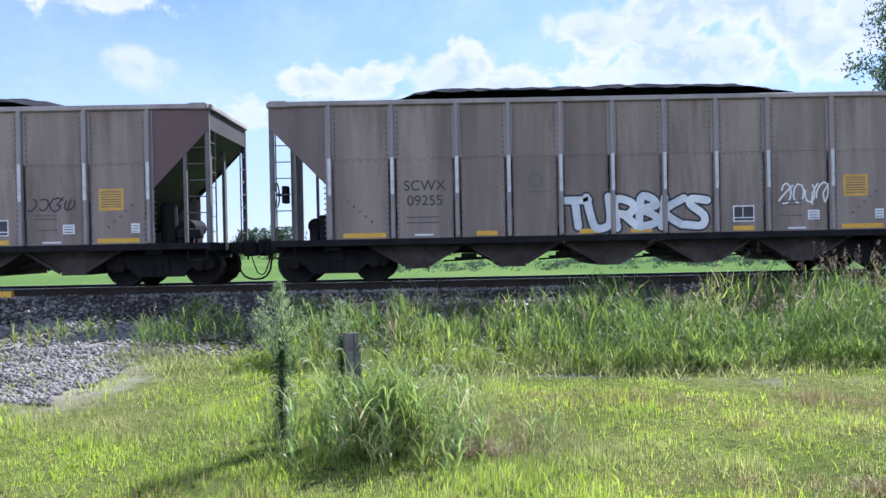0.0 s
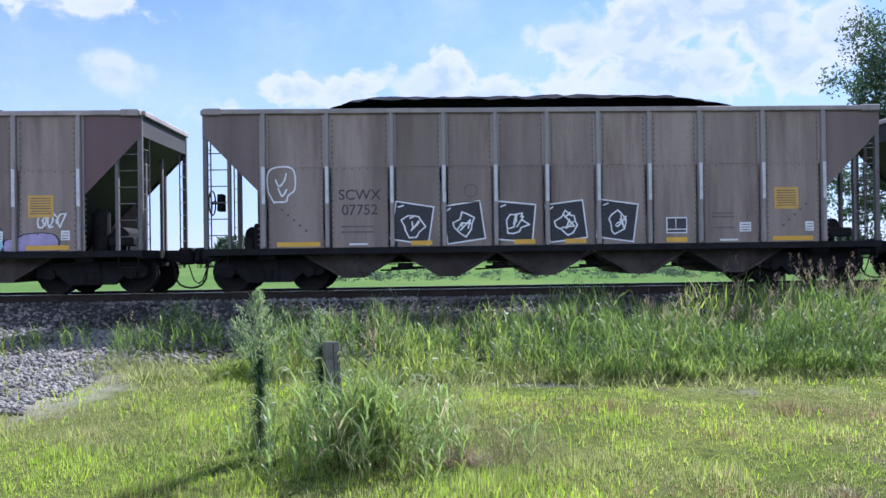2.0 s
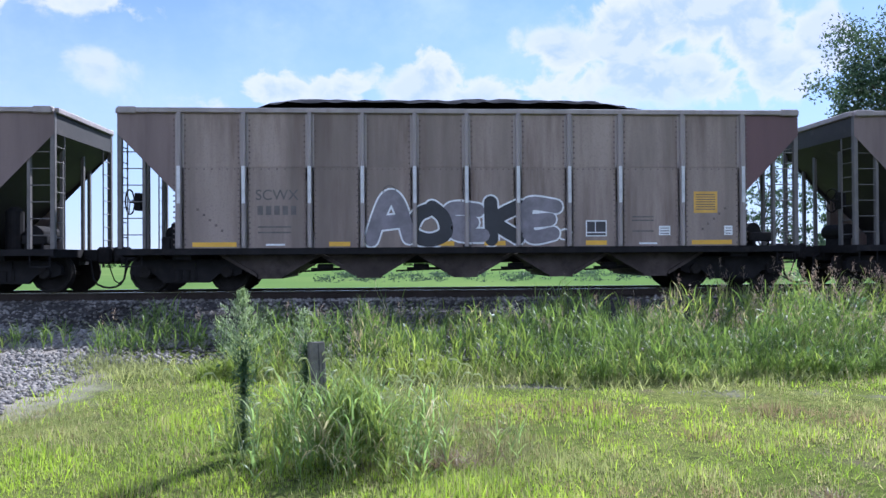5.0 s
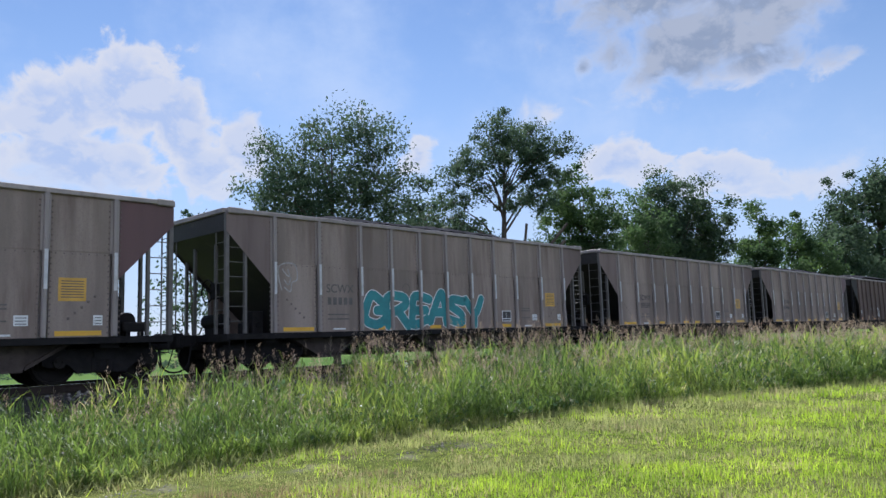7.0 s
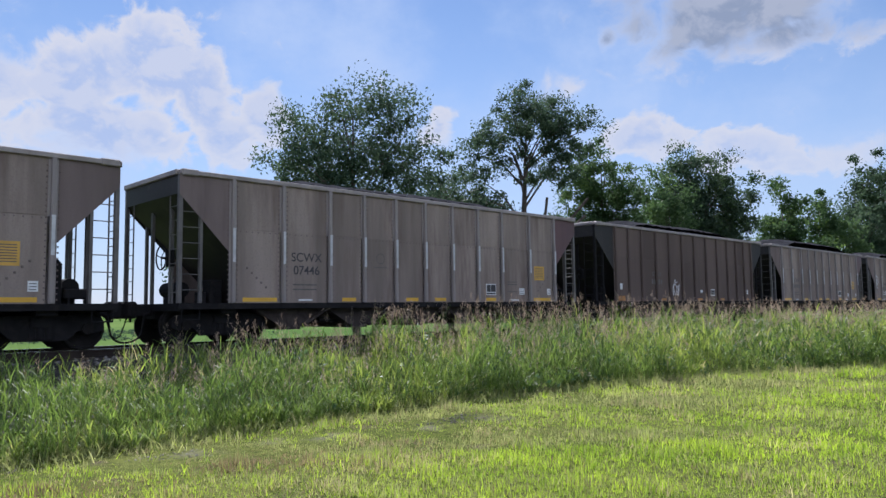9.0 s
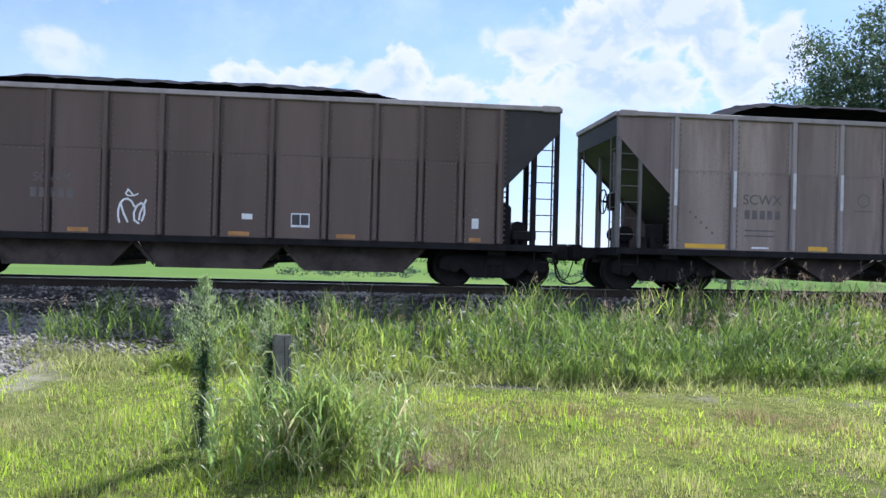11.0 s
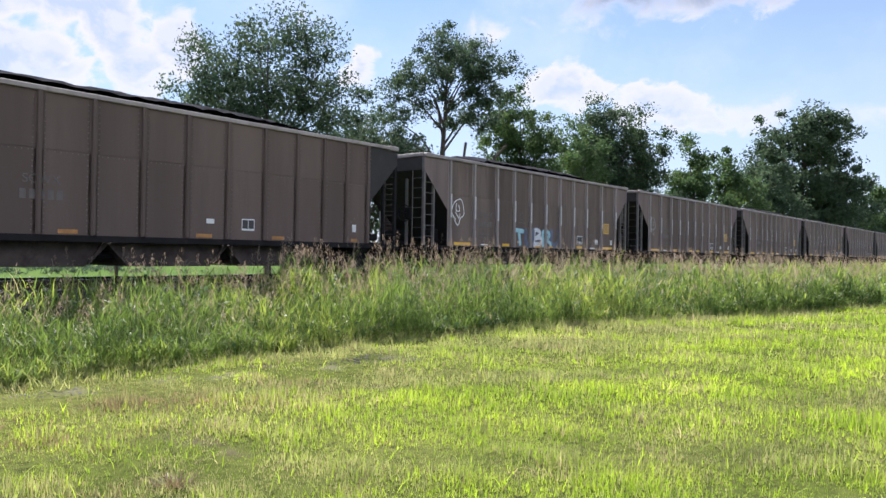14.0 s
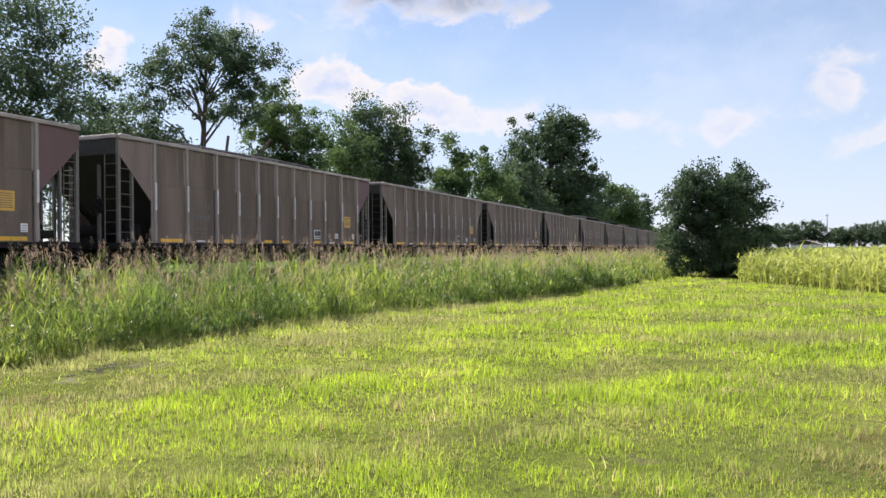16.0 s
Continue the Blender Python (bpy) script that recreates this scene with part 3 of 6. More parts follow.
    for t in (-1, 1):
        bm = bmesh.new()
        prism(bm, [(-HALF, SILL - 0.14), (HALF, SILL - 0.14), (HALF, SILL), (-HALF, SILL)], t * (SIDE - 0.10), t * (SIDE + 0.04))
        S["side_sill"].append(mesh_of("side_sill", bm, M["black"]))
    bm = boxes((-HALF + 0.05, HALF - 0.05, -0.26, 0.26, 0.62, 0.95), (-HALF, -HALF + 0.12, -SIDE, SIDE, 0.80, SILL), (HALF - 0.12, HALF, -SIDE, SIDE, 0.80, SILL),
               (-HALF + 0.1, -4.9, -SIDE + 0.1, SIDE - 0.1, 0.93, 0.96), (4.9, HALF - 0.1, -SIDE + 0.1, SIDE - 0.1, 0.93, 0.96), (-TRUCK - 0.2, -TRUCK + 0.2, -1.45, 1.45, 0.74, 0.93), (TRUCK - 0.2, TRUCK + 0.2, -1.45, 1.45, 0.74, 0.93))
    S["centre_sill"] = mesh_of("centre_sill", bm, M["black"])
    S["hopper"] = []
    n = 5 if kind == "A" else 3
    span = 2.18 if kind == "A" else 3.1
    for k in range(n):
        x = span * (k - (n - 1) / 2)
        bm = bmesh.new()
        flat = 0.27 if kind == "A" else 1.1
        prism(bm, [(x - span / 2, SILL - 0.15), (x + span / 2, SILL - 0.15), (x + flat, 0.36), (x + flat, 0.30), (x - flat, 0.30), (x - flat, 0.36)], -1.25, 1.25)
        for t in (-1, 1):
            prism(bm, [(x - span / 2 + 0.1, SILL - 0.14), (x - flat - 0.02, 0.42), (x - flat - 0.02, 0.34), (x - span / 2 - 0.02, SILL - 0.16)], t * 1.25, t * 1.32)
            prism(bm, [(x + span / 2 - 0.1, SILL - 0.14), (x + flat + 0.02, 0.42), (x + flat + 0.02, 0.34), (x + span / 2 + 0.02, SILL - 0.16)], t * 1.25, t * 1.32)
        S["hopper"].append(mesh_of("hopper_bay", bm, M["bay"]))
    S["door_gear"] = []
    for k in range(n - 1):
        x = span * (k - n / 2 + 1) + 0.12
        bm = boxes((x - 0.35, x + 0.35, -0.95, -0.80, 0.47, 0.53))
        rod(bm, (x - 0.2, -0.95, 0.55), (x + 0.15, -0.95, 0.55), 0.07, 8)
        rod(bm, (x - 0.6, -0.9, 0.45), (x + 0.6, -0.9, 0.50), 0.02, 6)
        S["door_gear"].append(mesh_of("door_gear", bm, M["black"]))
    # ends: posts, ladders, gear
    bm = bmesh.new()
    end_mat = M["ladder"] if kind == "A" else M["black"]
    S["end_post"] = mesh_of("end_post", boxes((-0.05, 0.05, -0.05, 0.05, SILL, TOP - 0.1), bevel=0.01), end_mat)
    S["strut"] = mesh_of("strut", boxes((-0.035, 0.035, -0.05, 0.05, 0, 1), bevel=0.006), end_mat)
    bm.free()
    bm = bmesh.new()
    for k in range(8):
        z = SILL + 0.25 + k * 0.33
        rod(bm, (0, 0, z), (0, 0.46, z), 0.011, 6)
    rod(bm, (0, 0.46, SILL), (0, 0.46, SILL + 2.75), 0.018, 6)
    S["ladder"] = mesh_of("end_ladder", bm, end_mat)
    bm = bmesh.new()
    rod(bm, (0, -0.55, 1.33), (0, 0.35, 1.33), 0.19, 14)
    box(bm, -0.12, 0.12, -0.45, 0.25, SILL - 0.02, 1.16)
    S["reservoir"] = mesh_of("air_reservoir", bm, M["black"])
    bm = bmesh.new()
    box(bm, -0.16, 0.16, -0.2, 0.2, SILL - 0.02, 1.55, 0.03)
    rod(bm, (0, -0.25, 1.2), (0, 0.55, 1.2), 0.08, 10)
    box(bm, -0.4, -0.2, -0.1, 0.12, SILL - 0.02, 1.25, 0.02)
    S["valve"] = mesh_of("brake_valve", bm, M["black"])
    bm = bmesh.new()
    ring = [(0.06, 0.28 * math.cos(a), 2.05 + 0.28 * math.sin(a)) for a in np.linspace(0, 2 * math.pi, 19)]
    tube(bm, ring, 0.018)
    for a in (0.3, 2.4, 4.5):
        rod(bm, (0.06, 0, 2.05), (0.06, 0.28 * math.cos(a), 2.05 + 0.28 * math.sin(a)), 0.012, 6)
    rod(bm, (0.06, 0, 2.05), (0.25, 0, 2.05), 0.03, 8)
    box(bm, 0.2, 0.34, -0.13, 0.13, 1.85, 2.25, 0.02)
    S["brake_wheel"] = mesh_of("hand_brake", bm, M["black"])
    bm = bmesh.new()
    box(bm, -0.05, 0.38, -0.13, 0.13, 0.70, 0.98, 0.02)
    box(bm, 0.32, 0.655, -0.20, 0.16, 0.64, 1.04, 0.05)
    box(bm, 0.48, 0.60, 0.05, 0.24, 0.68, 1.0, 0.03)
    rod(bm, (0.42, -0.05, 0.56), (0.42, -0.05, 0.66), 0.03, 6)
    S["coupler"] = mesh_of("coupler", bm, M["black"])
    bm = bmesh.new()
    tube(bm, [(0.10, -0.30, 0.78), (0.24, -0.34, 0.72), (0.28, -0.36, 0.50), (0.31, -0.36, 0.30), (0.40, -0.35, 0.17), (0.52, -0.33, 0.11), (0.66, -0.32, 0.09)], 0.024, 8)
    S["hose"] = mesh_of("air_hose", bm, M["black"])
    bm = bmesh.new()
    tube(bm, [(0.2, 0.22, 0.8), (0.42, 0.24, 0.66), (0.50, 0.24, 0.40), (0.56, 0.24, 0.24), (0.66, 0.24, 0.17)], 0.016, 6)
    S["cable"] = mesh_of("jumper_cable", bm, M["black"])
    bm = bmesh.new()
    rod(bm, (0, 0, SILL), (0, 0, 1.82), 0.19, 14)
    rod(bm, (0, 0, 1.82), (0, 0, 1.92), 0.19, 14, 0.10)
    box(bm, 0.2, 0.75, -0.14, 0.14, 1.08, 1.30, 0.03)
    rod(bm, (0.3, -0.12, SILL), (0.3, -0.12, 1.1), 0.03, 6)
    rod(bm, (0.65, -0.12, SILL), (0.65, -0.12, 1.1), 0.03, 6)
    S["tank"] = mesh_of("brake_tank", bm, M["black"])
    S["rung"] = []
    for k in range(7):
        bm = bmesh.new()
        rod(bm, (0, 0, SILL + 0.30 + k * 0.36), (0.50, 0, SILL + 0.30 + k * 0.36), 0.012, 6)
        S["rung"].append(mesh_of("ladder_rung", bm, end_mat))
    bm = bmesh.new()
    rod(bm, (0, 0, SILL - 0.38), (0, 0, SILL), 0.014, 6)
    rod(bm, (0.42, 0, SILL - 0.38), (0.42, 0, SILL), 0.014, 6)
    rod(bm, (0, 0, SILL - 0.38), (0.42, 0, SILL - 0.38), 0.016, 6)
    S["step"] = mesh_of("sill_step", bm, M["black"])
    # the load: a long heap, rounded at both ends and lumpy
    bm = bmesh.new()
    nx, ny = 60, 12
    rnd = random.Random(7 if kind == "A" else 8)
    grid = []
    for i in range(nx + 1):
        u = -1 + 2 * i / nx
        row = []
        for j in range(ny + 1):
            v = -1 + 2 * j / ny
            edge = min(1, max(0, (u + 1) * 2.7)) * min(1, max(0, (1 - u) * 1.9))
            edge = edge * edge * (3 - 2 * edge)
            swell = 0.02 * math.sin(u * 4.1 + 1.0) + 0.012 * math.sin(u * 9.0)
            h = (0.68 + swell) * edge * (1 - 0.42 * v * v) - 0.18 * (1 - edge)
            row.append(bm.verts.new((u * 6.2, v * (SIDE - 0.08), TOP - 0.15 + h + rnd.uniform(-0.025, 0.025))))
        grid.append(row)
    for i in range(nx):
        for j in range(ny):
            bm.faces.new((grid[i][j], grid[i + 1][j], grid[i + 1][j + 1], grid[i][j + 1]))
    S["coal"] = mesh_of("coal_load", bm, M["coal"])
    S["lap"] = lap
    return S


WHEELSET, TRUCK_FRAME = wheelset_mesh(), truck_frame_mesh()
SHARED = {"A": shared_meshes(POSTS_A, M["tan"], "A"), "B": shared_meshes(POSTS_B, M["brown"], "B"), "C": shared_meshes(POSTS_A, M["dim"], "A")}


def plate(name, parent, x0, x1, z0, z1, mat, label="", lift=0.0):
    """A thin mark or label on the near side."""
    y = -SIDE - 0.012 - lift
    return part(name, boxes((x0, x1, y - 0.003, y, z0, z1)), mat, parent, label)


def lettering(parent, text, x, z, size, mat, name="lettering"):
    cu = bpy.data.curves.new(name, "FONT")
    cu.body, cu.size, cu.extrude, cu.align_x, cu.offset = text, size, 0.0015, "CENTER", 0.002
    tmp = bpy.data.objects.new(name, cu)
    scene.collection.objects.link(tmp)
    bpy.context.view_layer.update()
    me = bpy.data.meshes.new_from_object(tmp.evaluated_get(bpy.context.evaluated_depsgraph_get()))
    bpy.data.objects.remove(tmp)
    me.materials.clear()
    me.materials.append(mat)
    me.transform(pose(x, -SIDE - 0.0125, z, 90))
    return part(name, me, None, parent)


def build_car(kind):
    """One loaded open-top hopper car, its middle over the origin and its wheels on z = 0."""
    S = SHARED[kind]
    posts = POSTS_B if kind == "B" else POSTS_A
    car = new("coal_hopper_car")
    part("hopper_shell", S["shell"], None, car)
    for me in S["panels"]:
        part("side_panel", me, None, car)
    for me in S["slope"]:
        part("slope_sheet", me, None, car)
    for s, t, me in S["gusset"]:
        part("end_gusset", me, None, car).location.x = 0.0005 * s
    part("top_chord", S["top_chord"], None, car)
    for p in posts:
        for t in (0, 180):
            ob = part("side_post", S["post"], None, car)
            ob.matrix_local = pose(p, -SIDE if t == 0 else SIDE, 0, 0, 0, t)
    tagged(part("rivets", S["rivets"], None, car), kind="stuff")
    for me in S["side_sill"]:
        part("side_sill", me, None, car)
    part("centre_sill", S["centre_sill"], None, car)
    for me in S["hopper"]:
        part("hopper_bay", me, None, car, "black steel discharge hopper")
    for me in S["door_gear"]:
        part("door_gear", me, None, car)
    part("coal_load", S["coal"], None, car, "heaped black coal")
    for s in (-1, 1):
        for y in (-SIDE + 0.06, SIDE - 0.06):
            part("end_post", S["end_post"], None, car).matrix_local = pose(s * (HALF - 0.04), y, 0)
        for x, y, h in ((HALF - 0.55, -SIDE + 0.08, 2.45), (HALF - 0.55, SIDE - 0.08, 2.45), (HALF - 0.3, -0.55, 2.65), (HALF - 0.3, 0.55, 2.65)):
            ob = part("strut", S["strut"], None, car)
            ob.matrix_local = pose(s * x, y, SILL) @ Matrix.Diagonal((1, 1, h, 1))
        for y, flip in ((-SIDE + 0.08, 0), (SIDE - 0.08, 180)):
            part("end_ladder", S["ladder"], None, car).matrix_local = pose(s * (HALF - 0.02), y, 0, 0, 0, flip)
        for me in S["rung"]:
            part("ladder_rung", me, None, car).matrix_local = pose(s * (HALF - 0.3) - 0.25, -SIDE + 0.05, 0)
        part("sill_step", S["step"], None, car).matrix_local = pose(s * (HALF - 0.3) - 0.21, -SIDE, 0)
        part("air_reservoir", S["reservoir"], None, car).matrix_local = pose(s * (HALF - 0.75), -0.4 * s, 0)
        part("coupler", S["coupler"], None, car).matrix_local = pose(s * HALF, 0, 0, 0, 0, 0 if s > 0 else 180)
        part("air_hose", S["hose"], None, car).matrix_local = pose(s * (HALF + 0.005), 0, 0) @ Matrix.Diagonal((s, 1, 1, 1))
        part("jumper_cable", S["cable"], None, car).matrix_local = pose(s * (HALF + 0.005), 0, 0) @ Matrix.Diagonal((s, 1, 1, 1))
        part("truck_frame", TRUCK_FRAME, None, car).matrix_local = pose(s * TRUCK, 0, 0)
        for a in (-0.89, 0.89):
            part("wheelset", WHEELSET, None, car).matrix_local = pose(s * TRUCK + a, 0, WHEEL_R)
    part("brake_tank", S["tank"], None, car).matrix_local = pose(HALF - 1.12, -1.0, 0)
    part("brake_valve", S["valve"], None, car).matrix_local = pose(-HALF + 1.15, -0.95, 0)
    part("hand_brake", S["brake_wheel"], None, car).matrix_local = pose(-HALF - 0.10, -0.75, 0)
    # reflective strips and stencilled plates
    if kind != "B":
        for x0, x1 in ((-5.965, -5.022), (-3.024, -2.562), (-0.748, -0.277), (0.389, 0.861), (2.665, 3.136), (5.074, 5.996)):
            plate("reflective_strip", car, x0, x1, SILL + 0.03, SILL + 0.13, M["yellow"], "yellow reflective strip")
        ob = plate("yellow_placard", car, 5.125, 5.668, 1.72, 2.20, M["placard"], "faded yellow placard with dark lines")
        for k in range(7):
            part("print_line", boxes((5.176, 5.617, -SIDE - 0.018, -SIDE - 0.0155, 1.79 + k * 0.055, 1.81 + k * 0.055)), M["faint"], ob)
        ob = plate("routing_board", car, 2.665, 3.136, 1.20, 1.56, M["white"], "white-edged black information board")
        part("board_face", boxes((2.691, 2.87, -SIDE - 0.018, -SIDE - 0.0155, 1.30, 1.53), (2.89, 3.111, -SIDE - 0.018, -SIDE - 0.0155, 1.30, 1.53), (2.691, 3.111, -SIDE - 0.018, -SIDE - 0.0155, 1.225, 1.275)), M["ink"], ob)
        for x, z, wd in ((4.325, 1.22, 0.26), (5.822, 1.22, 0.19)):
            ob = plate("white_label", car, x, x + wd, z, z + 0.21, M["white"])
            part("print_line", boxes(*[(x + 0.03, x + wd - 0.03, -SIDE - 0.018, -SIDE - 0.0155, z + 0.03 + k * 0.06, z + 0.045 + k * 0.06) for k in range(3)]), M["ink"], ob)
        plate("white_mark", car, -4.387, -3.977, SILL + 0.05, SILL + 0.09, M["white"])
        plate("white_mark", car, 3.874, 4.284, SILL + 0.04, SILL + 0.08, M["white"])
        for z in (1.42, 1.30):
            plate("stencil_line", car, -4.561, -3.844, z, z + 0.035, M["faint"])
        for z in (1.62, 1.54, 1.30):
            plate("stencil_line", car, 3.71, 4.202, z, z + 0.03, M["faint"])
        bm = bmesh.new()
        ring = [[bm.verts.new((-1.70 + r * math.cos(a), -SIDE - 0.013, 2.2 + r * math.sin(a))) for r in (0.128, 0.15)] for a in np.linspace(0, 2 * math.pi, 25)[:-1]]
        for i in range(24):
            bm.faces.new((ring[i - 1][0], ring[i - 1][1], ring[i][1], ring[i][0]))
        part("round_mark", bm, M["faint"], car, "faint dark ring mark")
        plate("stencil_line", car, -1.947, -1.455, 1.94, 1.965, M["faint"])
    else:
        for x0, x1 in ((-6.13, -5.586), (-2.768, -2.357), (0.461, 0.902), (2.716, 3.126), (5.586, 5.842)):
            plate("reflective_strip", car, x0, x1, SILL + 0.03, SILL + (0.22 if x0 < -5 else 0.12), M["orange"], "dirty orange reflective strip")
        ob = plate("routing_board", car, 1.763, 2.152, 1.22, 1.52, M["white"], "white-edged black information board")
        part("board_face", boxes((1.783, 1.947, -SIDE - 0.018, -SIDE - 0.0155, 1.27, 1.49), (1.968, 2.132, -SIDE - 0.018, -SIDE - 0.0155, 1.27, 1.49)), M["ink"], ob)
        for x, z, wd, hh in ((-5.945, 1.45, 0.17, 0.24), (0.738, 1.36, 0.22, 0.12), (5.637, 1.3, 0.15, 0.22)):
            plate("white_label", car, x, x + wd, z, z + hh, M["white"])
    return car


# the dark cars of the second pattern; the rest are of the first
DARK = (11, 15)
LOW_LOADS = (8, 9, 10, 16, 17, 18, 19, 20, 21)
DIMMED = 16                       # from this one on, dimmer light is put into the cars' paint
RED_ENDS = (-1, 0, 1, 5, 7, 10, 12, 17, 18)
PROTO = {k: build_car(k) for k in "ABC"}
TRAIN = {}
for number in range(-2, 28):
    kind = "B" if number in DARK else "C" if number >= DIMMED else "A"
    car = PROTO[kind] if PROTO[kind] not in TRAIN.values() else copy_thing(PROTO[kind], Matrix())
    TRAIN[number] = car
    # some cars keep the faded red paint at one end
    for ob in car.children:
        if number in RED_ENDS and ob.name.startswith("end_gusset") and ob.location.x > 0 and ob.data.materials[0] == M["gusset"]:
            ob.data = ob.data.copy()
            ob.data.materials[0] = M["red"]
            tagged(ob, "faded red end panel")
    # no two heaps of coal stand equally high
    next(o for o in car.children if o.name.startswith("coal_load")).location.z = random.Random(number + 40).uniform(-0.14, 0.04) - (0.16 if number in LOW_LOADS else 0.0)
for number, car in TRAIN.items():
    tagged(car, "sooty brown steel hopper car heaped with coal" if number in DARK else "tan hopper car with dimmer light painted in, heaped with black coal" if number >= DIMMED else "weathered grey-tan hopper car heaped with black coal", "railway car", "cars of the coal train")


CAR_X0, SPEED, GAIN = -3.308, 16.771, 0.03014
SLACK_T = [0, 1, 2, 3, 4.2, 5.5, 6.5, 7.5, 9, 10, 12.5, 14, 16]
SLACK_X = [0.10, 0.0, -0.13, -0.27, -0.10, 0.08, 0.03, 0.08, -0.08, -0.02, 0.04, 0.0, -0.02]


def car_x(number, t):
    """The middle of a car: a slowly gaining speed, with the slight surge of the slack in the couplings."""
    return CAR_X0 + PITCH * number + HALF - SPEED * t - GAIN * t * t + float(np.interp(t, SLACK_T, SLACK_X))


# ---- writing and painted letters on the cars ----
PAINT = {
    "silver": surface("silver_spray_paint", (0.62, 0.63, 0.66), 0.5, 0.1, 0.15, 4.0, 40, 0.0),
    "snow": surface("white_spray_paint", (0.75, 0.75, 0.76), 0.55, 0, 0.12, 4.0, 40, 0.0),
    "char": surface("black_spray_paint", (0.03, 0.03, 0.035), 0.6, 0, 0.2, 4.0, 40, 0.0),
    "smoke": surface("grey_spray_paint", (0.20, 0.18, 0.20), 0.6, 0, 0.25, 4.0, 40, 0.0),
    "dove": surface("pale_grey_violet_spray_paint", (0.40, 0.385, 0.44), 0.55, 0, 0.2, 4.0, 40, 0.0),
    "violet": surface("violet_spray_paint", (0.38, 0.31, 0.50), 0.55, 0, 0.2, 4.0, 40, 0.0),
    "lemon": surface("pale_yellow_spray_paint", (0.62, 0.55, 0.25), 0.55, 0, 0.2, 4.0, 40, 0.0),
    "aqua": surface("aqua_spray_paint", (0.30, 0.52, 0.58), 0.55, 0, 0.2, 4.0, 40, 0.0),
    "teal": surface("teal_spray_paint", (0.04, 0.23, 0.25), 0.55, 0, 0.2, 4.0, 40, 0.0),
    "rose": surface("dull_rose_spray_paint", (0.36, 0.24, 0.27), 0.55, 0, 0.2, 4.0, 40, 0.0),
    "navy": surface("faded_blue_spray_paint", (0.11, 0.13, 0.19), 0.6, 0, 0.3, 4.0, 40, 0.0),
    "amber": surface("orange_spray_paint", (0.60, 0.28, 0.05), 0.55, 0, 0.2, 4.0, 40, 0.0),
    "faded": surface("faded_dark_spray_paint", (0.14, 0.12, 0.12), 0.65, 0, 0.3, 4.0, 40, 0.0),
    "pale": surface("faded_chalk_paint", (0.36, 0.34, 0.33), 0.7, 0, 0.3, 6.0, 40, 0.0),
}
# letter-like skeletons in a unit square
STROKES = {
    "t": [[(0, 1), (1, 0.95)], [(0.5, 0.95), (0.45, 0)]],
    "u": [[(0.05, 1), (0.05, 0.25), (0.3, 0), (0.7, 0), (0.95, 0.3), (0.95, 1)]],
    "r": [[(0.1, 0), (0.1, 0.95), (0.7, 0.95), (0.9, 0.7), (0.6, 0.5), (0.2, 0.48)], [(0.5, 0.48), (0.95, 0)]],
    "b": [[(0.1, 0), (0.1, 1), (0.65, 0.95), (0.75, 0.7), (0.3, 0.52), (0.85, 0.4), (0.85, 0.1), (0.1, 0)]],
    "k": [[(0.1, 0), (0.1, 1)], [(0.9, 0.95), (0.2, 0.5), (0.95, 0)]],
    "e": [[(0.9, 0.9), (0.2, 0.95), (0.05, 0.5), (0.2, 0.05), (0.9, 0.1)], [(0.1, 0.5), (0.75, 0.52)]],
    "o": [[(0.5, 1), (0.1, 0.75), (0.1, 0.25), (0.5, 0), (0.9, 0.25), (0.9, 0.75), (0.5, 1)]],
    "s": [[(0.9, 0.9), (0.3, 1), (0.1, 0.75), (0.8, 0.35), (0.75, 0.05), (0.05, 0.05)]],
    "m": [[(0, 0), (0.1, 1), (0.5, 0.4), (0.9, 1), (1, 0)]],
    "i": [[(0.5, 0), (0.5, 0.75)], [(0.5, 0.97), (0.55, 1.0)]],
    "a": [[(0.05, 0), (0.4, 1), (0.65, 1), (0.95, 0)], [(0.2, 0.4), (0.8, 0.42)]],
    "y": [[(0.05, 1), (0.45, 0.5), (0.95, 1)], [(0.45, 0.5), (0.35, -0.1)]],
    "h": [[(0.1, 1), (0.1, 0)], [(0.1, 0.45), (0.6, 0.55), (0.85, 0.35), (0.85, 0)]],
    "g": [[(0.9, 0.85), (0.4, 1), (0.05, 0.6), (0.1, 0.15), (0.5, 0), (0.95, 0.2), (0.9, 0.5), (0.5, 0.5)]],
    "loop": [[(0.3, 0.1), (0.05, 0.45), (0.1, 0.85), (0.45, 1), (0.85, 0.9), (1, 0.5), (0.75, 0.25), (0.6, 0), (0.3, 0.1)]],
    "swirl": [[(0.35, 0.75), (0.45, 0.55), (0.65, 0.6), (0.6, 0.8)], [(0.3, 0.4), (0.55, 0.3), (0.7, 0.42)]],
}


def ribbon(lines, width, lift, mat_name):
    """Flat painted strokes with round joints on the near side."""
    bm = bmesh.new()
    k = 0
    for line in lines:
        for n, (x, z) in enumerate(line):
            k += 1
            y = -SIDE - 0.0115 - lift - 0.00004 * k
            disc = [bm.verts.new((x + width / 2 * math.cos(a), y, z + width / 2 * math.sin(a))) for a in np.linspace(0, 2 * math.pi, 13)[:-1]]
            bm.faces.new(disc)
            if n:
                px, pz = line[n - 1]
                d = math.hypot(x - px, z - pz) or 1
                ux, uz = -(z - pz) / d * width / 2, (x - px) / d * width / 2
                y -= 0.00002
                bm.faces.new([bm.verts.new(v) for v in ((px + ux, y, pz + uz), (x + ux, y, z + uz), (x - ux, y, z - uz), (px - ux, y, pz - uz))])
    return mesh_of("painted_letter", bm, PAINT[mat_name])


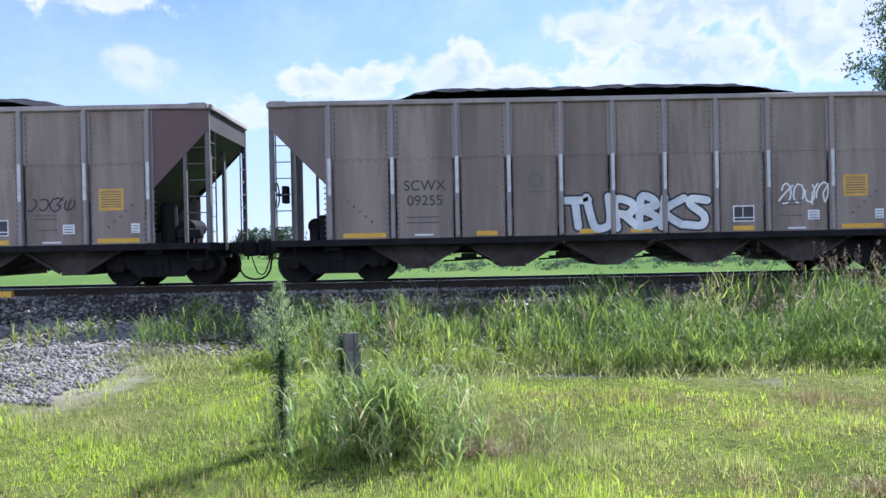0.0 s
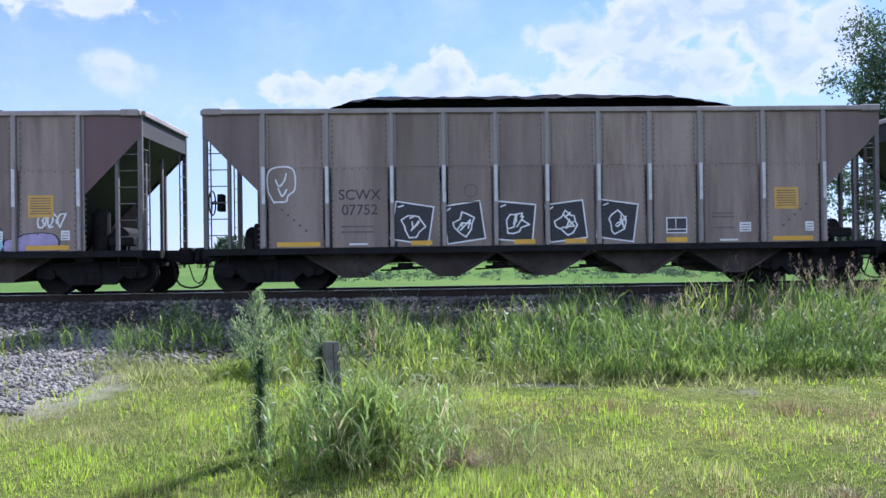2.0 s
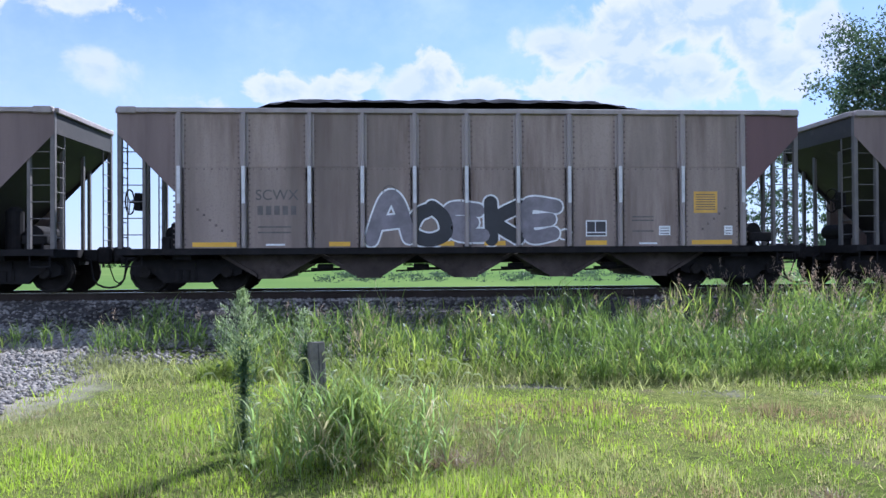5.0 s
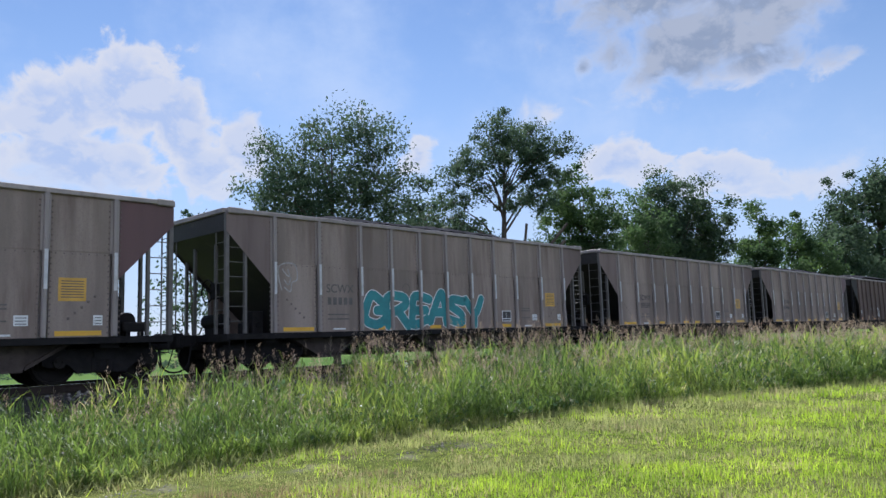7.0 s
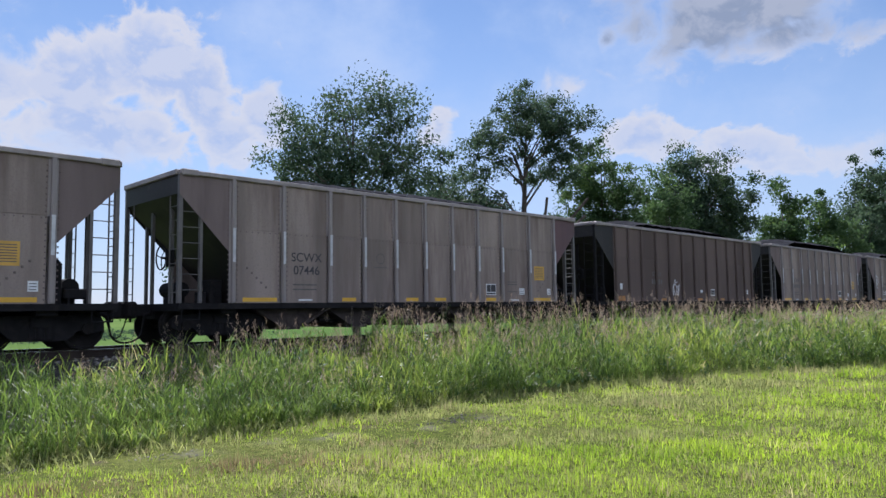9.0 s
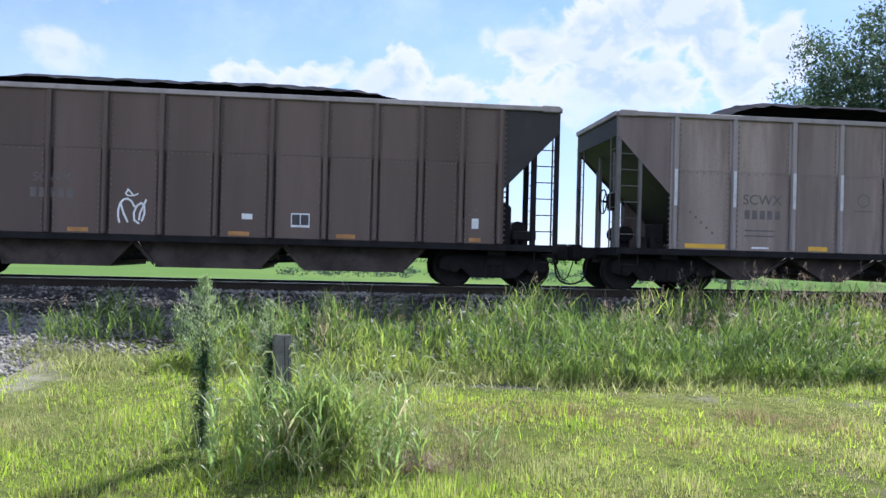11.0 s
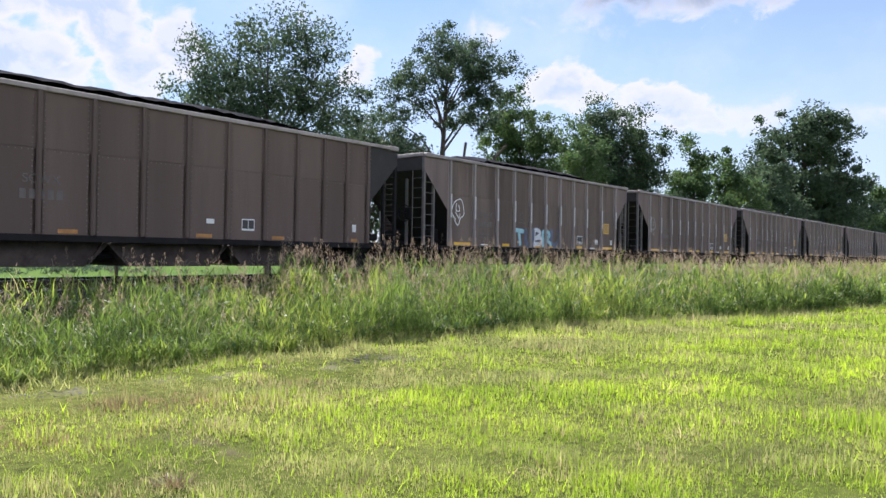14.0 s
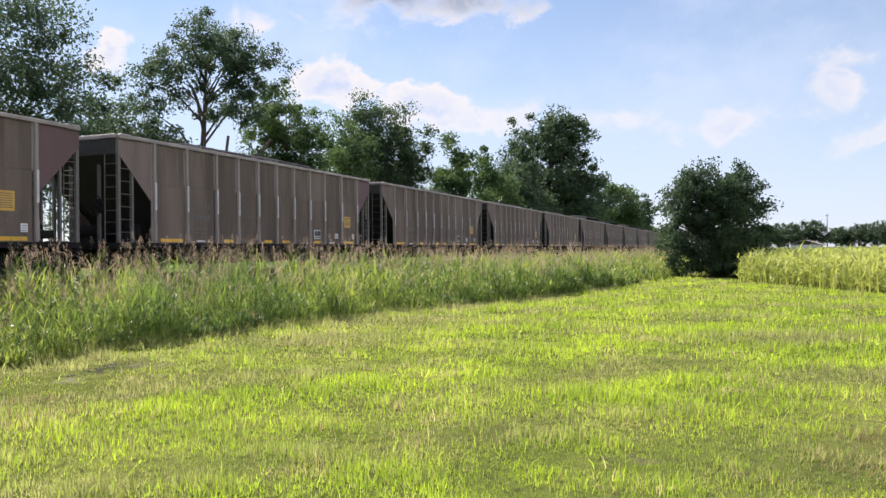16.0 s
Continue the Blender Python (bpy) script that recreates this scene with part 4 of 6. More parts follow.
def curved(line, steps=4):
    """A rounded line through the corners of a stroke."""
    if len(line) < 3:
        return line
    pts = [np.array(p) for p in (line[0], *line, line[-1])]
    out = []
    for a, b, c, d in zip(pts, pts[1:], pts[2:], pts[3:]):
        for k in range(steps):
            t = k / steps
            out.append(tuple(0.5 * (2 * b + (c - a) * t + (2 * a - 5 * b + 4 * c - d) * t * t + (3 * b - a - 3 * c + d) * t ** 3)))
    return out + [line[-1]]


def placed(sign, x, z, wd, ht, lean=0.0):
    """A sign's strokes in its place, drawn by an unsteady arm."""
    r = random.Random(round(x * 97 + z * 31))
    return [curved([(x + (px + lean * pz + r.uniform(-0.10, 0.10)) * wd, z + (pz + r.uniform(-0.08, 0.08)) * ht) for px, pz in line]) for line in STROKES[sign]]


def tag(car, signs, x0, x1, z0, z1, fill, rim, width=0.2, edge=0.05, lean=0.1, label="", seed=0):
    """A row of fat painted letters with a rim, one object a letter."""
    rnd = random.Random(seed)
    step = (x1 - x0) / len(signs)
    for n, sign in enumerate(signs):
        ht = (z1 - z0 - width) * rnd.uniform(0.85, 1.05)
        lines = placed(sign, x0 + n * step + 0.05, z0 + width / 2 + rnd.uniform(0, 0.06), step * 0.98, ht, rnd.uniform(-lean, lean))
        colour = fill[n % len(fill)]
        under = part("painted_letter", ribbon(lines, width + 2 * edge, 0.0, rim), None, car, label)
        part("letter_fill", ribbon(lines, width, 0.006, colour), None, under)


def scrawl(car, signs, x0, x1, z0, z1, colour, width=0.04, lean=0.2, seed=0):
    """A quick unreadable scribble of sprayed strokes."""
    rnd = random.Random(round(x0 * 131 + z0 * 17) + seed)
    n = len(signs)
    step = (x1 - x0) / n
    lines = []
    for k in range(n):
        cx, cz = x0 + (k + 0.5) * step, (z0 + z1) / 2
        turn, size = rnd.uniform(0, 6.28), rnd.uniform(0.7, 1.1)
        sweep = rnd.choice((3.4, 4.6, 5.6)) * rnd.choice((-1, 1))
        lines.append([(cx + step * 0.6 * size * math.cos(turn + sweep * q) * (1 - 0.4 * q), cz + (z1 - z0) / 2 * size * math.sin(turn + sweep * q + lean)) for q in np.linspace(0, 1, 8)])
        if rnd.random() < 0.7:
            lines.append([(cx + rnd.uniform(-0.6, 0.6) * step, z0 + rnd.uniform(0, 0.3) * (z1 - z0)), (cx + rnd.uniform(-0.2, 0.2) * step, cz), (cx + rnd.uniform(-0.3, 0.7) * step, z1 + rnd.uniform(-0.2, 0.1) * (z1 - z0))])
    part("painted_scrawl", ribbon(lines, width, 0.001, colour), None, car)


def loop_mark(car, x, z, wd, ht, colour):
    lines = placed("loop", x, z, wd, ht) + placed("swirl", x, z, wd, ht)
    part("painted_loop", ribbon(lines, 0.035, 0.001, colour), None, car, "hand-drawn loop in pale paint")


def dome_mark(car, x, z, r, colour, rim):
    """A painted dome outline over a wavy foot, with two peaks inside."""
    arc = [(x + r * math.cos(a), z + 0.06 + r * 1.35 * math.sin(a)) for a in np.linspace(0.05, math.pi - 0.05, 13)]
    foot = [(x + r * 1.35 * u, z + 0.06 * math.sin(9 * u)) for u in np.linspace(-1, 1, 9)]
    foot2 = [(px * 0.9 + x * 0.1, pz - 0.10) for px, pz in foot]
    peaks = [(x - 0.2, z + 0.12), (x - 0.1, z + 0.36), (x, z + 0.18), (x + 0.1, z + 0.36), (x + 0.2, z + 0.12)]
    base = part("painted_dome", ribbon([arc, foot, foot2], 0.085, 0.0, colour), None, car, "aqua dome outlined in spray paint")
    part("white_outline", ribbon([arc, foot, peaks], 0.028, 0.004, rim), None, base)


def framed_square(car, x, z, size, turn, seed):
    c, s = math.cos(turn), math.sin(turn)
    def at(points):
        return [(x + (u * c - v * s) * size, z + (u * s + v * c) * size) for u, v in points]
    bm = bmesh.new()
    bm.faces.new([bm.verts.new((px, -SIDE - 0.012, pz)) for px, pz in at([(-0.5, -0.5), (0.5, -0.5), (0.5, 0.5), (-0.5, 0.5)])])
    base = part("painted_square", mesh_of("painted_square", bm, PAINT["char"]), None, car, "black painted square with white outlines")
    rnd = random.Random(seed)
    ring = [(0.29 * math.cos(a) * rnd.uniform(0.55, 1.25) + 0.03, 0.29 * math.sin(a) * rnd.uniform(0.6, 1.25) - 0.04) for a in np.linspace(0, 2 * math.pi, 12)[:-1]]
    marks = [at([(rnd.uniform(-0.25, 0.2), rnd.uniform(-0.2, 0.2)), (rnd.uniform(-0.15, 0.25), rnd.uniform(-0.2, 0.25)), (rnd.uniform(-0.2, 0.25), rnd.uniform(-0.25, 0.2))]) for k in range(3)]
    lines = [at([(-0.5, -0.5), (0.5, -0.5), (0.5, 0.5), (-0.5, 0.5), (-0.5, -0.5)]), at(ring + ring[:1]), at([(-0.42, 0.36), (-0.3, 0.42)]), *marks]
    part("white_outline", ribbon(lines, 0.032, 0.002, "snow"), None, base)


def blob(car, x0, x1, z0, z1, fill, rim, seed=0, label=""):
    """A filled, flat-bottomed painted mass with an uneven domed outline."""
    rnd = random.Random(seed)
    cx, wd, ht = (x0 + x1) / 2, (x1 - x0) / 2, z1 - z0
    arc = np.linspace(0, math.pi, 17)
    wave = [1 + 0.10 * math.sin(3 * a + seed) + rnd.uniform(-0.05, 0.05) for a in arc]

    def sheet(grow, lift, colour):
        bm = bmesh.new()
        pts = [(cx + (wd * f + grow) * math.copysign(abs(math.cos(a)) ** 0.7, math.cos(a)), z0 - grow * 0.5 + (ht * f + grow) * math.sin(a) ** 0.7) for a, f in zip(arc, wave)]
        bm.faces.new([bm.verts.new((x, -SIDE - 0.0113 - lift, z)) for x, z in pts])
        return mesh_of("painted_mass", bm, PAINT[colour])
    under = part("painted_mass", sheet(0.045, 0.0, rim), None, car, label)
    part("paint_fill", sheet(0.0, 0.0008, fill), None, under)


def reporting_marks(car, number, mat=None, x=-4.15, big=0.32):
    mat = mat or M["ink"]
    lettering(car, "SCWX", x, 2.03, big, mat)
    if number:
        lettering(car, number, x, 1.70, big, mat)
    else:
        part("worn_number", boxes(*[(x - 0.42 + k * 0.18, x - 0.30 + k * 0.18, -SIDE - 0.0125, -SIDE - 0.011, 1.70, 1.90) for k in range(5)]), M["faint"], car)


def paint_train():
    T = TRAIN
    for number, code in ((0, "09255"), (1, "09485"), (2, "07752"), (3, "07397"), (6, "09647"), (7, "09640"), (9, "09569"), (10, "07446"), (13, "09250"), (14, "09316")):
        reporting_marks(T[number], code)
    for number in (-1, 4, 5, 8, 12, 16, 17, 18, 19, 20):
        reporting_marks(T[number], "", M["faint"])
    reporting_marks(T[11], "", M["faint"], -3.1, 0.26)
    reporting_marks(T[15], "", M["faint"], -3.1, 0.26)
    scrawl(T[-1], "sokm", 3.485, 4.612, 1.72, 2.02, "char", 0.035)
    tag(T[0], "turbks", -1.076, 2.05, 1.02, 1.85, ["silver", "silver", "snow"], "char", 0.17, 0.045, 0.15, "silver bubble letter with a black rim", 3)
    scrawl(T[0], "emos", 3.69, 4.817, 1.55, 2.05, "snow", 0.035)
    dome_mark(T[1], -5.67, 1.60, 0.36, "aqua", "snow")
    blob(T[1], -3.15, -1.5, 1.0, 1.22, "aqua", "aqua", 2)
    blob(T[1], 0.45, 1.6, 1.0, 1.5, "aqua", "smoke", 3)
    tag(T[1], "e", -4.0, -3.05, 1.0, 2.08, ["dove"], "char", 0.26, 0.05, 0.05, "grey-violet bubble letter with a black rim", 4)
    tag(T[1], "y", -2.85, -1.8, 1.12, 2.08, ["dove"], "char", 0.26, 0.05, 0.05, "grey bubble letter with a black rim", 5)
    tag(T[1], "o", -1.7, -0.75, 1.0, 2.12, ["violet"], "snow", 0.34, 0.05, 0.05, "violet bubble letter with a white rim", 6)
    tag(T[1], "ks", -0.75, 0.6, 1.0, 2.1, ["lemon", "lemon"], "char", 0.25, 0.05, 0.1, "pale yellow bubble letter with a black rim", 7)
    scrawl(T[1], "bay", 0.95, 1.85, 1.55, 2.02, "snow", 0.03)
    scrawl(T[1], "riote", 1.95, 3.0, 1.62, 1.98, "char", 0.03)
    blob(T[1], 1.95, 2.95, 1.0, 1.5, "violet", "snow", 8, "violet painted hump with a white rim")
    blob(T[1], 3.05, 3.95, 1.0, 1.95, "aqua", "char", 9, "aqua painted mass with a black rim")
    blob(T[1], 3.95, 4.62, 1.0, 1.5, "aqua", "char", 10)
    blob(T[1], 4.62, 5.8, 1.0, 1.36, "violet", "char", 11)
    scrawl(T[1], "oo", 3.25, 3.7, 1.55, 1.8, "char", 0.05)
    scrawl(T[1], "mmuo", 2.9, 4.3, 2.02, 2.42, "snow", 0.05)
    scrawl(T[1], "ear", 5.3, 5.95, 1.48, 1.82, "snow", 0.035)
    loop_mark(T[2], -6.17, 1.95, 0.62, 0.78, "snow")
    for k in range(5):
        framed_square(T[2], -3.0 + k * 1.14, 1.50, 0.84, (-0.16, 0.14, -0.1, 0.12, -0.14)[k], k)
    scrawl(T[3], "akmoskro", 2.4, 4.6, 1.5, 1.9, "faded", 0.09, 0.5)
    scrawl(T[3], "skmkoeasb", -0.2, 2.2, 1.05, 1.4, "faded", 0.09, 0.5)
    scrawl(T[3], "ky", -1.9, -1.3, 1.1, 1.75, "faded", 0.05)
    scrawl(T[3], "oe", 3.997, 4.817, 1.3, 1.75, "smoke", 0.06)
    tag(T[3], "y", 5.45, 6.1, 1.35, 2.05, ["amber"], "faded", 0.08, 0.03)
    loop_mark(T[4], -6.15, 1.95, 0.6, 0.75, "pale")
    tag(T[5], "aoeke", -2.152, 2.05, 1.0, 2.05, ["smoke", "char", "smoke", "char", "smoke"], "snow", 0.30, 0.04, 0.15, "dark bubble letter with a white rim", 6)
    scrawl(T[5], "o", 1.999, 2.357, 1.1, 1.4, "snow", 0.04)
    scrawl(T[6], "akm", -3.28, -2.46, 1.35, 1.95, "navy", 0.09)
    scrawl(T[6], "wvw".replace("w", "m").replace("v", "o"), -1.384, -0.461, 1.4, 1.75, "navy", 0.07)
    tag(T[7], "bih", -3.177, -0.102, 1.05, 2.15, ["snow", "silver", "snow"], "pale", 0.29, 0.03, 0.1, "white bubble letter", 7)
    scrawl(T[7], "r", 5.125, 5.535, 1.75, 2.05, "char", 0.05)
    tag(T[8], "greasy", -3.331, 1.742, 1.0, 2.1, ["teal"], "snow", 0.27, 0.025, 0.1, "teal bubble letter with a white rim", 8)
    loop_mark(T[8], -6.15, 2.0, 0.6, 0.8, "pale")
    scrawl(T[11], "oy", -1.794, -1.179, 1.15, 1.7, "snow", 0.04)
    scrawl(T[11], "o", -1.64, -1.384, 1.78, 1.92, "snow", 0.03)
    loop_mark(T[13], -6.099, 1.85, 0.62, 0.85, "snow")
    scrawl(T[13], "ommreo", -4.715, -3.536, 1.35, 1.6, "snow", 0.04)
    scrawl(T[14], "um", -1.999, -1.333, 1.15, 1.5, "pale", 0.04)
    scrawl(T[14], "um", 1.333, 1.794, 1.35, 1.75, "smoke", 0.05)
    loop_mark(T[15], -6.047, 1.95, 0.62, 0.85, "snow")
    loop_mark(T[16], -6.099, 1.75, 0.62, 0.85, "snow")
    tag(T[16], "tubru", -2.204, 1.076, 1.02, 1.75, ["aqua", "navy", "silver"], "navy", 0.16, 0.03, 0.1, "pale blue bubble letter", 9)
    loop_mark(T[17], -6.047, 1.9, 0.6, 0.8, "pale")


paint_train()


# ---- grass ----
def blades(name, base, length, width, heading, lean, curl, mat, segs=3):
    """Grass blades as one mesh: arrays of foot, length, width, heading, lean and curl."""
    n = len(base)
    t = np.linspace(0, 1, segs + 1)
    hx, hy = np.cos(heading), np.sin(heading)
    verts = np.zeros((n, 2 * segs + 1, 3), np.float32)
    ang = lean[:, None] + curl[:, None] * t[None] ** 1.5
    dl = length[:, None] / segs
    r = np.concatenate([np.zeros((n, 1)), np.cumsum(np.sin(ang[:, 1:]) * dl, 1)], 1)
    z = np.concatenate([np.zeros((n, 1)), np.cumsum(np.cos(ang[:, 1:]) * dl, 1)], 1)
    w = width[:, None] * (1 - t[None] ** 1.8) / 2
    # the flat of the blade is turned at random
    tw = np.random.uniform(-0.9, 0.9, n)
    ax, ay = -np.sin(heading + tw), np.cos(heading + tw)
    for k in range(segs):
        for s, idx in ((-1, 2 * k), (1, 2 * k + 1)):
            verts[:, idx, 0] = base[:, 0] + hx * r[:, k] + s * ax * w[:, k]
            verts[:, idx, 1] = base[:, 1] + hy * r[:, k] + s * ay * w[:, k]
            verts[:, idx, 2] = base[:, 2] + z[:, k]
    verts[:, 2 * segs, 0] = base[:, 0] + hx * r[:, segs]
    verts[:, 2 * segs, 1] = base[:, 1] + hy * r[:, segs]
    verts[:, 2 * segs, 2] = base[:, 2] + z[:, segs]
    tri = []
    for k in range(segs - 1):
        a = 2 * k
        tri += [(a, a + 1, a + 3), (a, a + 3, a + 2)]
    a = 2 * (segs - 1)
    tri.append((a, a + 1, a + 2))
    faces = (np.arange(n)[:, None, None] * (2 * segs + 1) + np.array(tri)[None]).reshape(-1, 3)
    return new(name, raw_mesh(name, verts.reshape(-1, 3), faces, mat))


def leaf_cloud(name, centres, radius, count, size, mat, rng, flat=0.6):
    """Small pointed leaves scattered round twig ends."""
    k = len(centres)
    idx = rng.randint(0, k, count)
    off = rng.normal(0, 1, (count, 3))
    off /= np.linalg.norm(off, axis=1)[:, None]
    off *= (radius[idx] * rng.uniform(0, 1.0, count) ** 0.7)[:, None]
    off[:, 2] *= flat
    p = centres[idx] + off
    u = rng.normal(0, 1, (count, 3))
    u /= np.linalg.norm(u, axis=1)[:, None]
    w = rng.normal(0, 1, (count, 3))
    w = np.cross(u, w)
    w /= np.linalg.norm(w, axis=1)[:, None]
    s = size * rng.uniform(0.6, 1.4, count)[:, None]
    v = np.stack([p - u * s, p + w * s * 0.5, p + u * s, p - w * s * 0.5], 1)
    faces = np.arange(count * 4).reshape(-1, 4)
    return raw_mesh(name, v.reshape(-1, 3), faces, mat)


EDGE_X = [-60, -12, -4.4, -2.0, 0.8, 2.8, 6.0, 9.0, 12.0, 14.4, 18.0, 22.0, 30.0, 40.0, 57.0, 140.0]
EDGE_Y = [11.6, 11.6, 10.7, 9.9, 9.75, 9.4, 9.4, 9.6, 9.2, 8.9, 8.0, 6.6, 4.6, 3.6, 3.0, 3.0]


def grass_edge(x):
    return np.interp(x, EDGE_X, EDGE_Y)


def patch(x, y, scale, seed):
    """Smooth patches from 0 to 1."""
    r = np.random.RandomState(seed)
    v = np.zeros_like(x)
    for k in range(6):
        a, p, f = r.uniform(0, 6.28), r.uniform(0, 6.28), scale * r.uniform(0.6, 1.8)
        v += np.sin((x * np.cos(a) + y * np.sin(a)) * f + p)
    return 0.5 + v / 7


def fix_z(x, y):
    near = 0.03 * (np.sin(x * 1.3 + y * 0.7) * np.sin(y * 1.1 - x * 0.4))
    return np.maximum(ground_z(x, y) + near, bank_z(x, y)) - 0.01


def strip_middle(x):
    """The worn strip along the foot of the tall grass."""
    return np.interp(x, [0.5, 1.0, 2.4, 3.6, 5.0, 8.0, 9.0], [9.6, 9.5, 9.15, 8.85, 8.6, 8.1, 8.0])


def on_gravel(x, y):
    """Where gravel and bare ground leave little room for grass."""
    left = (x + 1.6 * (patch(x, y, 1.3, 5) - 0.5) < -3.7) & (y > 7.3 + 0.8 * patch(x, y, 2.0, 6)) & (y < 9.2)
    bank = (x < -4.0) & (y > 9.2)
    strip = (np.abs(y - strip_middle(x)) < 0.12 + 0.75 * (patch(x, y, 1.6, 8) - 0.4)) & (((x < 4.6) & (x > 0.5)) | ((x > 7.6) & (x < 8.8)))
    return left | bank | strip


def build_lawn():
    rng = np.random.RandomState(11)
    n = 330000
    # tufts: thick near the viewer's spot, thinner far away
    d = 4.1 * (60 / 4.1) ** (rng.uniform(0, 1, n) ** 0.92)
    a = rng.uniform(radians(-46), radians(116), n)
    x, y = 0.5 + d * np.sin(a), d * np.cos(a)
    keep = (y < grass_edge(x) + 0.25) & ~((x > 28.7) & (y < -0.04 - (37.2 - x) * 0.52))
    keep &= ~on_gravel(x, y) | (rng.uniform(0, 1, n) < np.where(x < 0, 0.16, 0.05))
    keep &= patch(x, y, 2.6, 31) + rng.uniform(0, 0.9, n) > 0.26
    bare = np.exp(-(((x - 1.75) / 0.55) ** 2 + ((y - 6.85) / 0.22) ** 2)) + 0.8 * np.exp(-(((x + 0.55) / 0.7) ** 2 + ((y - 5.15) / 0.16) ** 2))
    keep &= rng.uniform(0, 1, n) > bare
    x, y, d = x[keep], y[keep], d[keep]
    k = 3
    grown = np.repeat(0.34 + 0.5 * np.clip(patch(x, y, 1.1, 3), 0, 1.2) + 1.25 * np.clip(patch(x, y, 5.2, 9), 0, 1.1) ** 2, k) * np.repeat(rng.uniform(0.6, 1.3, len(x)), k)
    turn = np.repeat(rng.uniform(0, 6.28, len(x)), k)
    x, y, d = np.repeat(x, k), np.repeat(y, k), np.repeat(d, k)
    big = np.clip(d / 6.0, 1, 6)
    n = len(x)
    x, y = x + rng.normal(0, 0.016, n) * big, y + rng.normal(0, 0.016, n) * big
    length = rng.uniform(0.040, 0.098, n) * grown * np.clip(d / 10, 1, 1.5)
    # trodden short before the bare strip
    foot = strip_middle(x) - y
    length *= np.where((x > 0) & (x < 9) & (foot > -0.3) & (foot < 0.9), 0.5, 1.0)
    width = rng.uniform(0.0045, 0.0092, n) * big
    base = np.stack([x, y, fix_z(x, y)], -1)
    head = turn + rng.normal(0, 1.6, n)
    lean = np.abs(rng.normal(0, 0.42, n)) + 0.45 * (rng.uniform(0, 1, n) < 0.25)
    # dry, faded and fresh blades keep to their own patches
    scorch = np.exp(-(((x - 3.6) / 3.4) ** 2 + ((y - 7.3) / 1.0) ** 2)) + 0.7 * np.exp(-(((x + 1.6) / 1.2) ** 2 + ((y - 4.8) / 0.6) ** 2)) + 0.9 * np.exp(-(((x - 2.4) / 0.9) ** 2 + ((y - 5.0) / 0.4) ** 2)) + 0.8 * np.exp(-(((x - 7.6) / 1.3) ** 2 + ((y + 1.2) / 0.9) ** 2))
    dry = rng.uniform(0, 1, n) < 0.75 * scorch * np.clip(patch(x, y, 3.0, 41) * 2.0 - 0.3, 0, 1) + np.where(x < 9, 0.10, 0.04)
    swath = np.clip((y - 5.3 + 0.5 * np.sin(x * 0.6)) / 0.8, 0, 1) * np.clip((x - 3) / 3, 0, 1) * np.clip((40 - x) / 10, 0, 1)
    # the extra dull share below x = 6 paints in a veil of glare
    dull = ~dry & (rng.uniform(0, 1, n) < 0.20 + 0.40 * swath + 0.22 * np.clip((6 - x) / 3, 0, 1) + 0.75 * np.clip(patch(x, y, 1.9, 51) * 2.2 - 0.9, 0, 1))
    for name, pick, mat, label in (("lawn_grass", ~dry & ~dull, "lawn_blade", "short sunlit yellow-green mown grass"), ("faded_lawn_grass", dull, "faded_hazed_blade", "dull olive mown grass in swaths of the lawn"), ("dry_lawn_grass", dry, "dry_blade", "short brown scorched grass in patches of the lawn")):
        m = int(pick.sum())
        ob = blades(name, base[pick], length[pick] * (0.8 if mat == "dry_blade" else 1.0), width[pick], head[pick], lean[pick], np.zeros(m), M[mat], 1)
        tagged(ob, label, "grass", kind="stuff")
    # longer wisps that the mower missed
    pick = (rng.uniform(0, 1, n) < 0.016 * np.clip(patch(x, y, 2.2, 61) * 2 - 0.3, 0, 1.3)) & (d < 14) & ~dry
    m = int(pick.sum())
    ob = blades("lawn_wisps", base[pick], rng.uniform(0.12, 0.26, m), rng.uniform(0.005, 0.009, m) * np.sqrt(big[pick]), head[pick], rng.uniform(0.05, 0.6, m), rng.uniform(0.3, 1.6, m), M["lawn_blade"], 3)
    tagged(ob, "longer arching wisps standing out of the lawn", "grass", kind="stuff")
    # the same grass about and behind the spot where the viewer stands
    m = 40000
    d2, a2 = 11.0 * np.sqrt(rng.uniform(0, 1, m)), rng.uniform(0, 6.28, m)
    x2, y2 = 0.5 + d2 * np.sin(a2), d2 * np.cos(a2)
    out = (d2 < 4.2) | (np.abs(np.mod(a2 - radians(34.5) + math.pi, 2 * math.pi) - math.pi) > radians(79))
    x2, y2 = x2[out], y2[out]
    m = len(x2)
    ob = blades("standing_lawn_grass", np.stack([x2, y2, fix_z(x2, y2)], -1), rng.uniform(0.05, 0.13, m), rng.uniform(0.012, 0.024, m), rng.uniform(0, 6.28, m), rng.uniform(0.2, 1.1, m), rng.uniform(0.1, 0.5, m), M["lawn_blade"], 1)
    tagged(ob, "mown green grass where the viewer stands", "grass", kind="stuff")


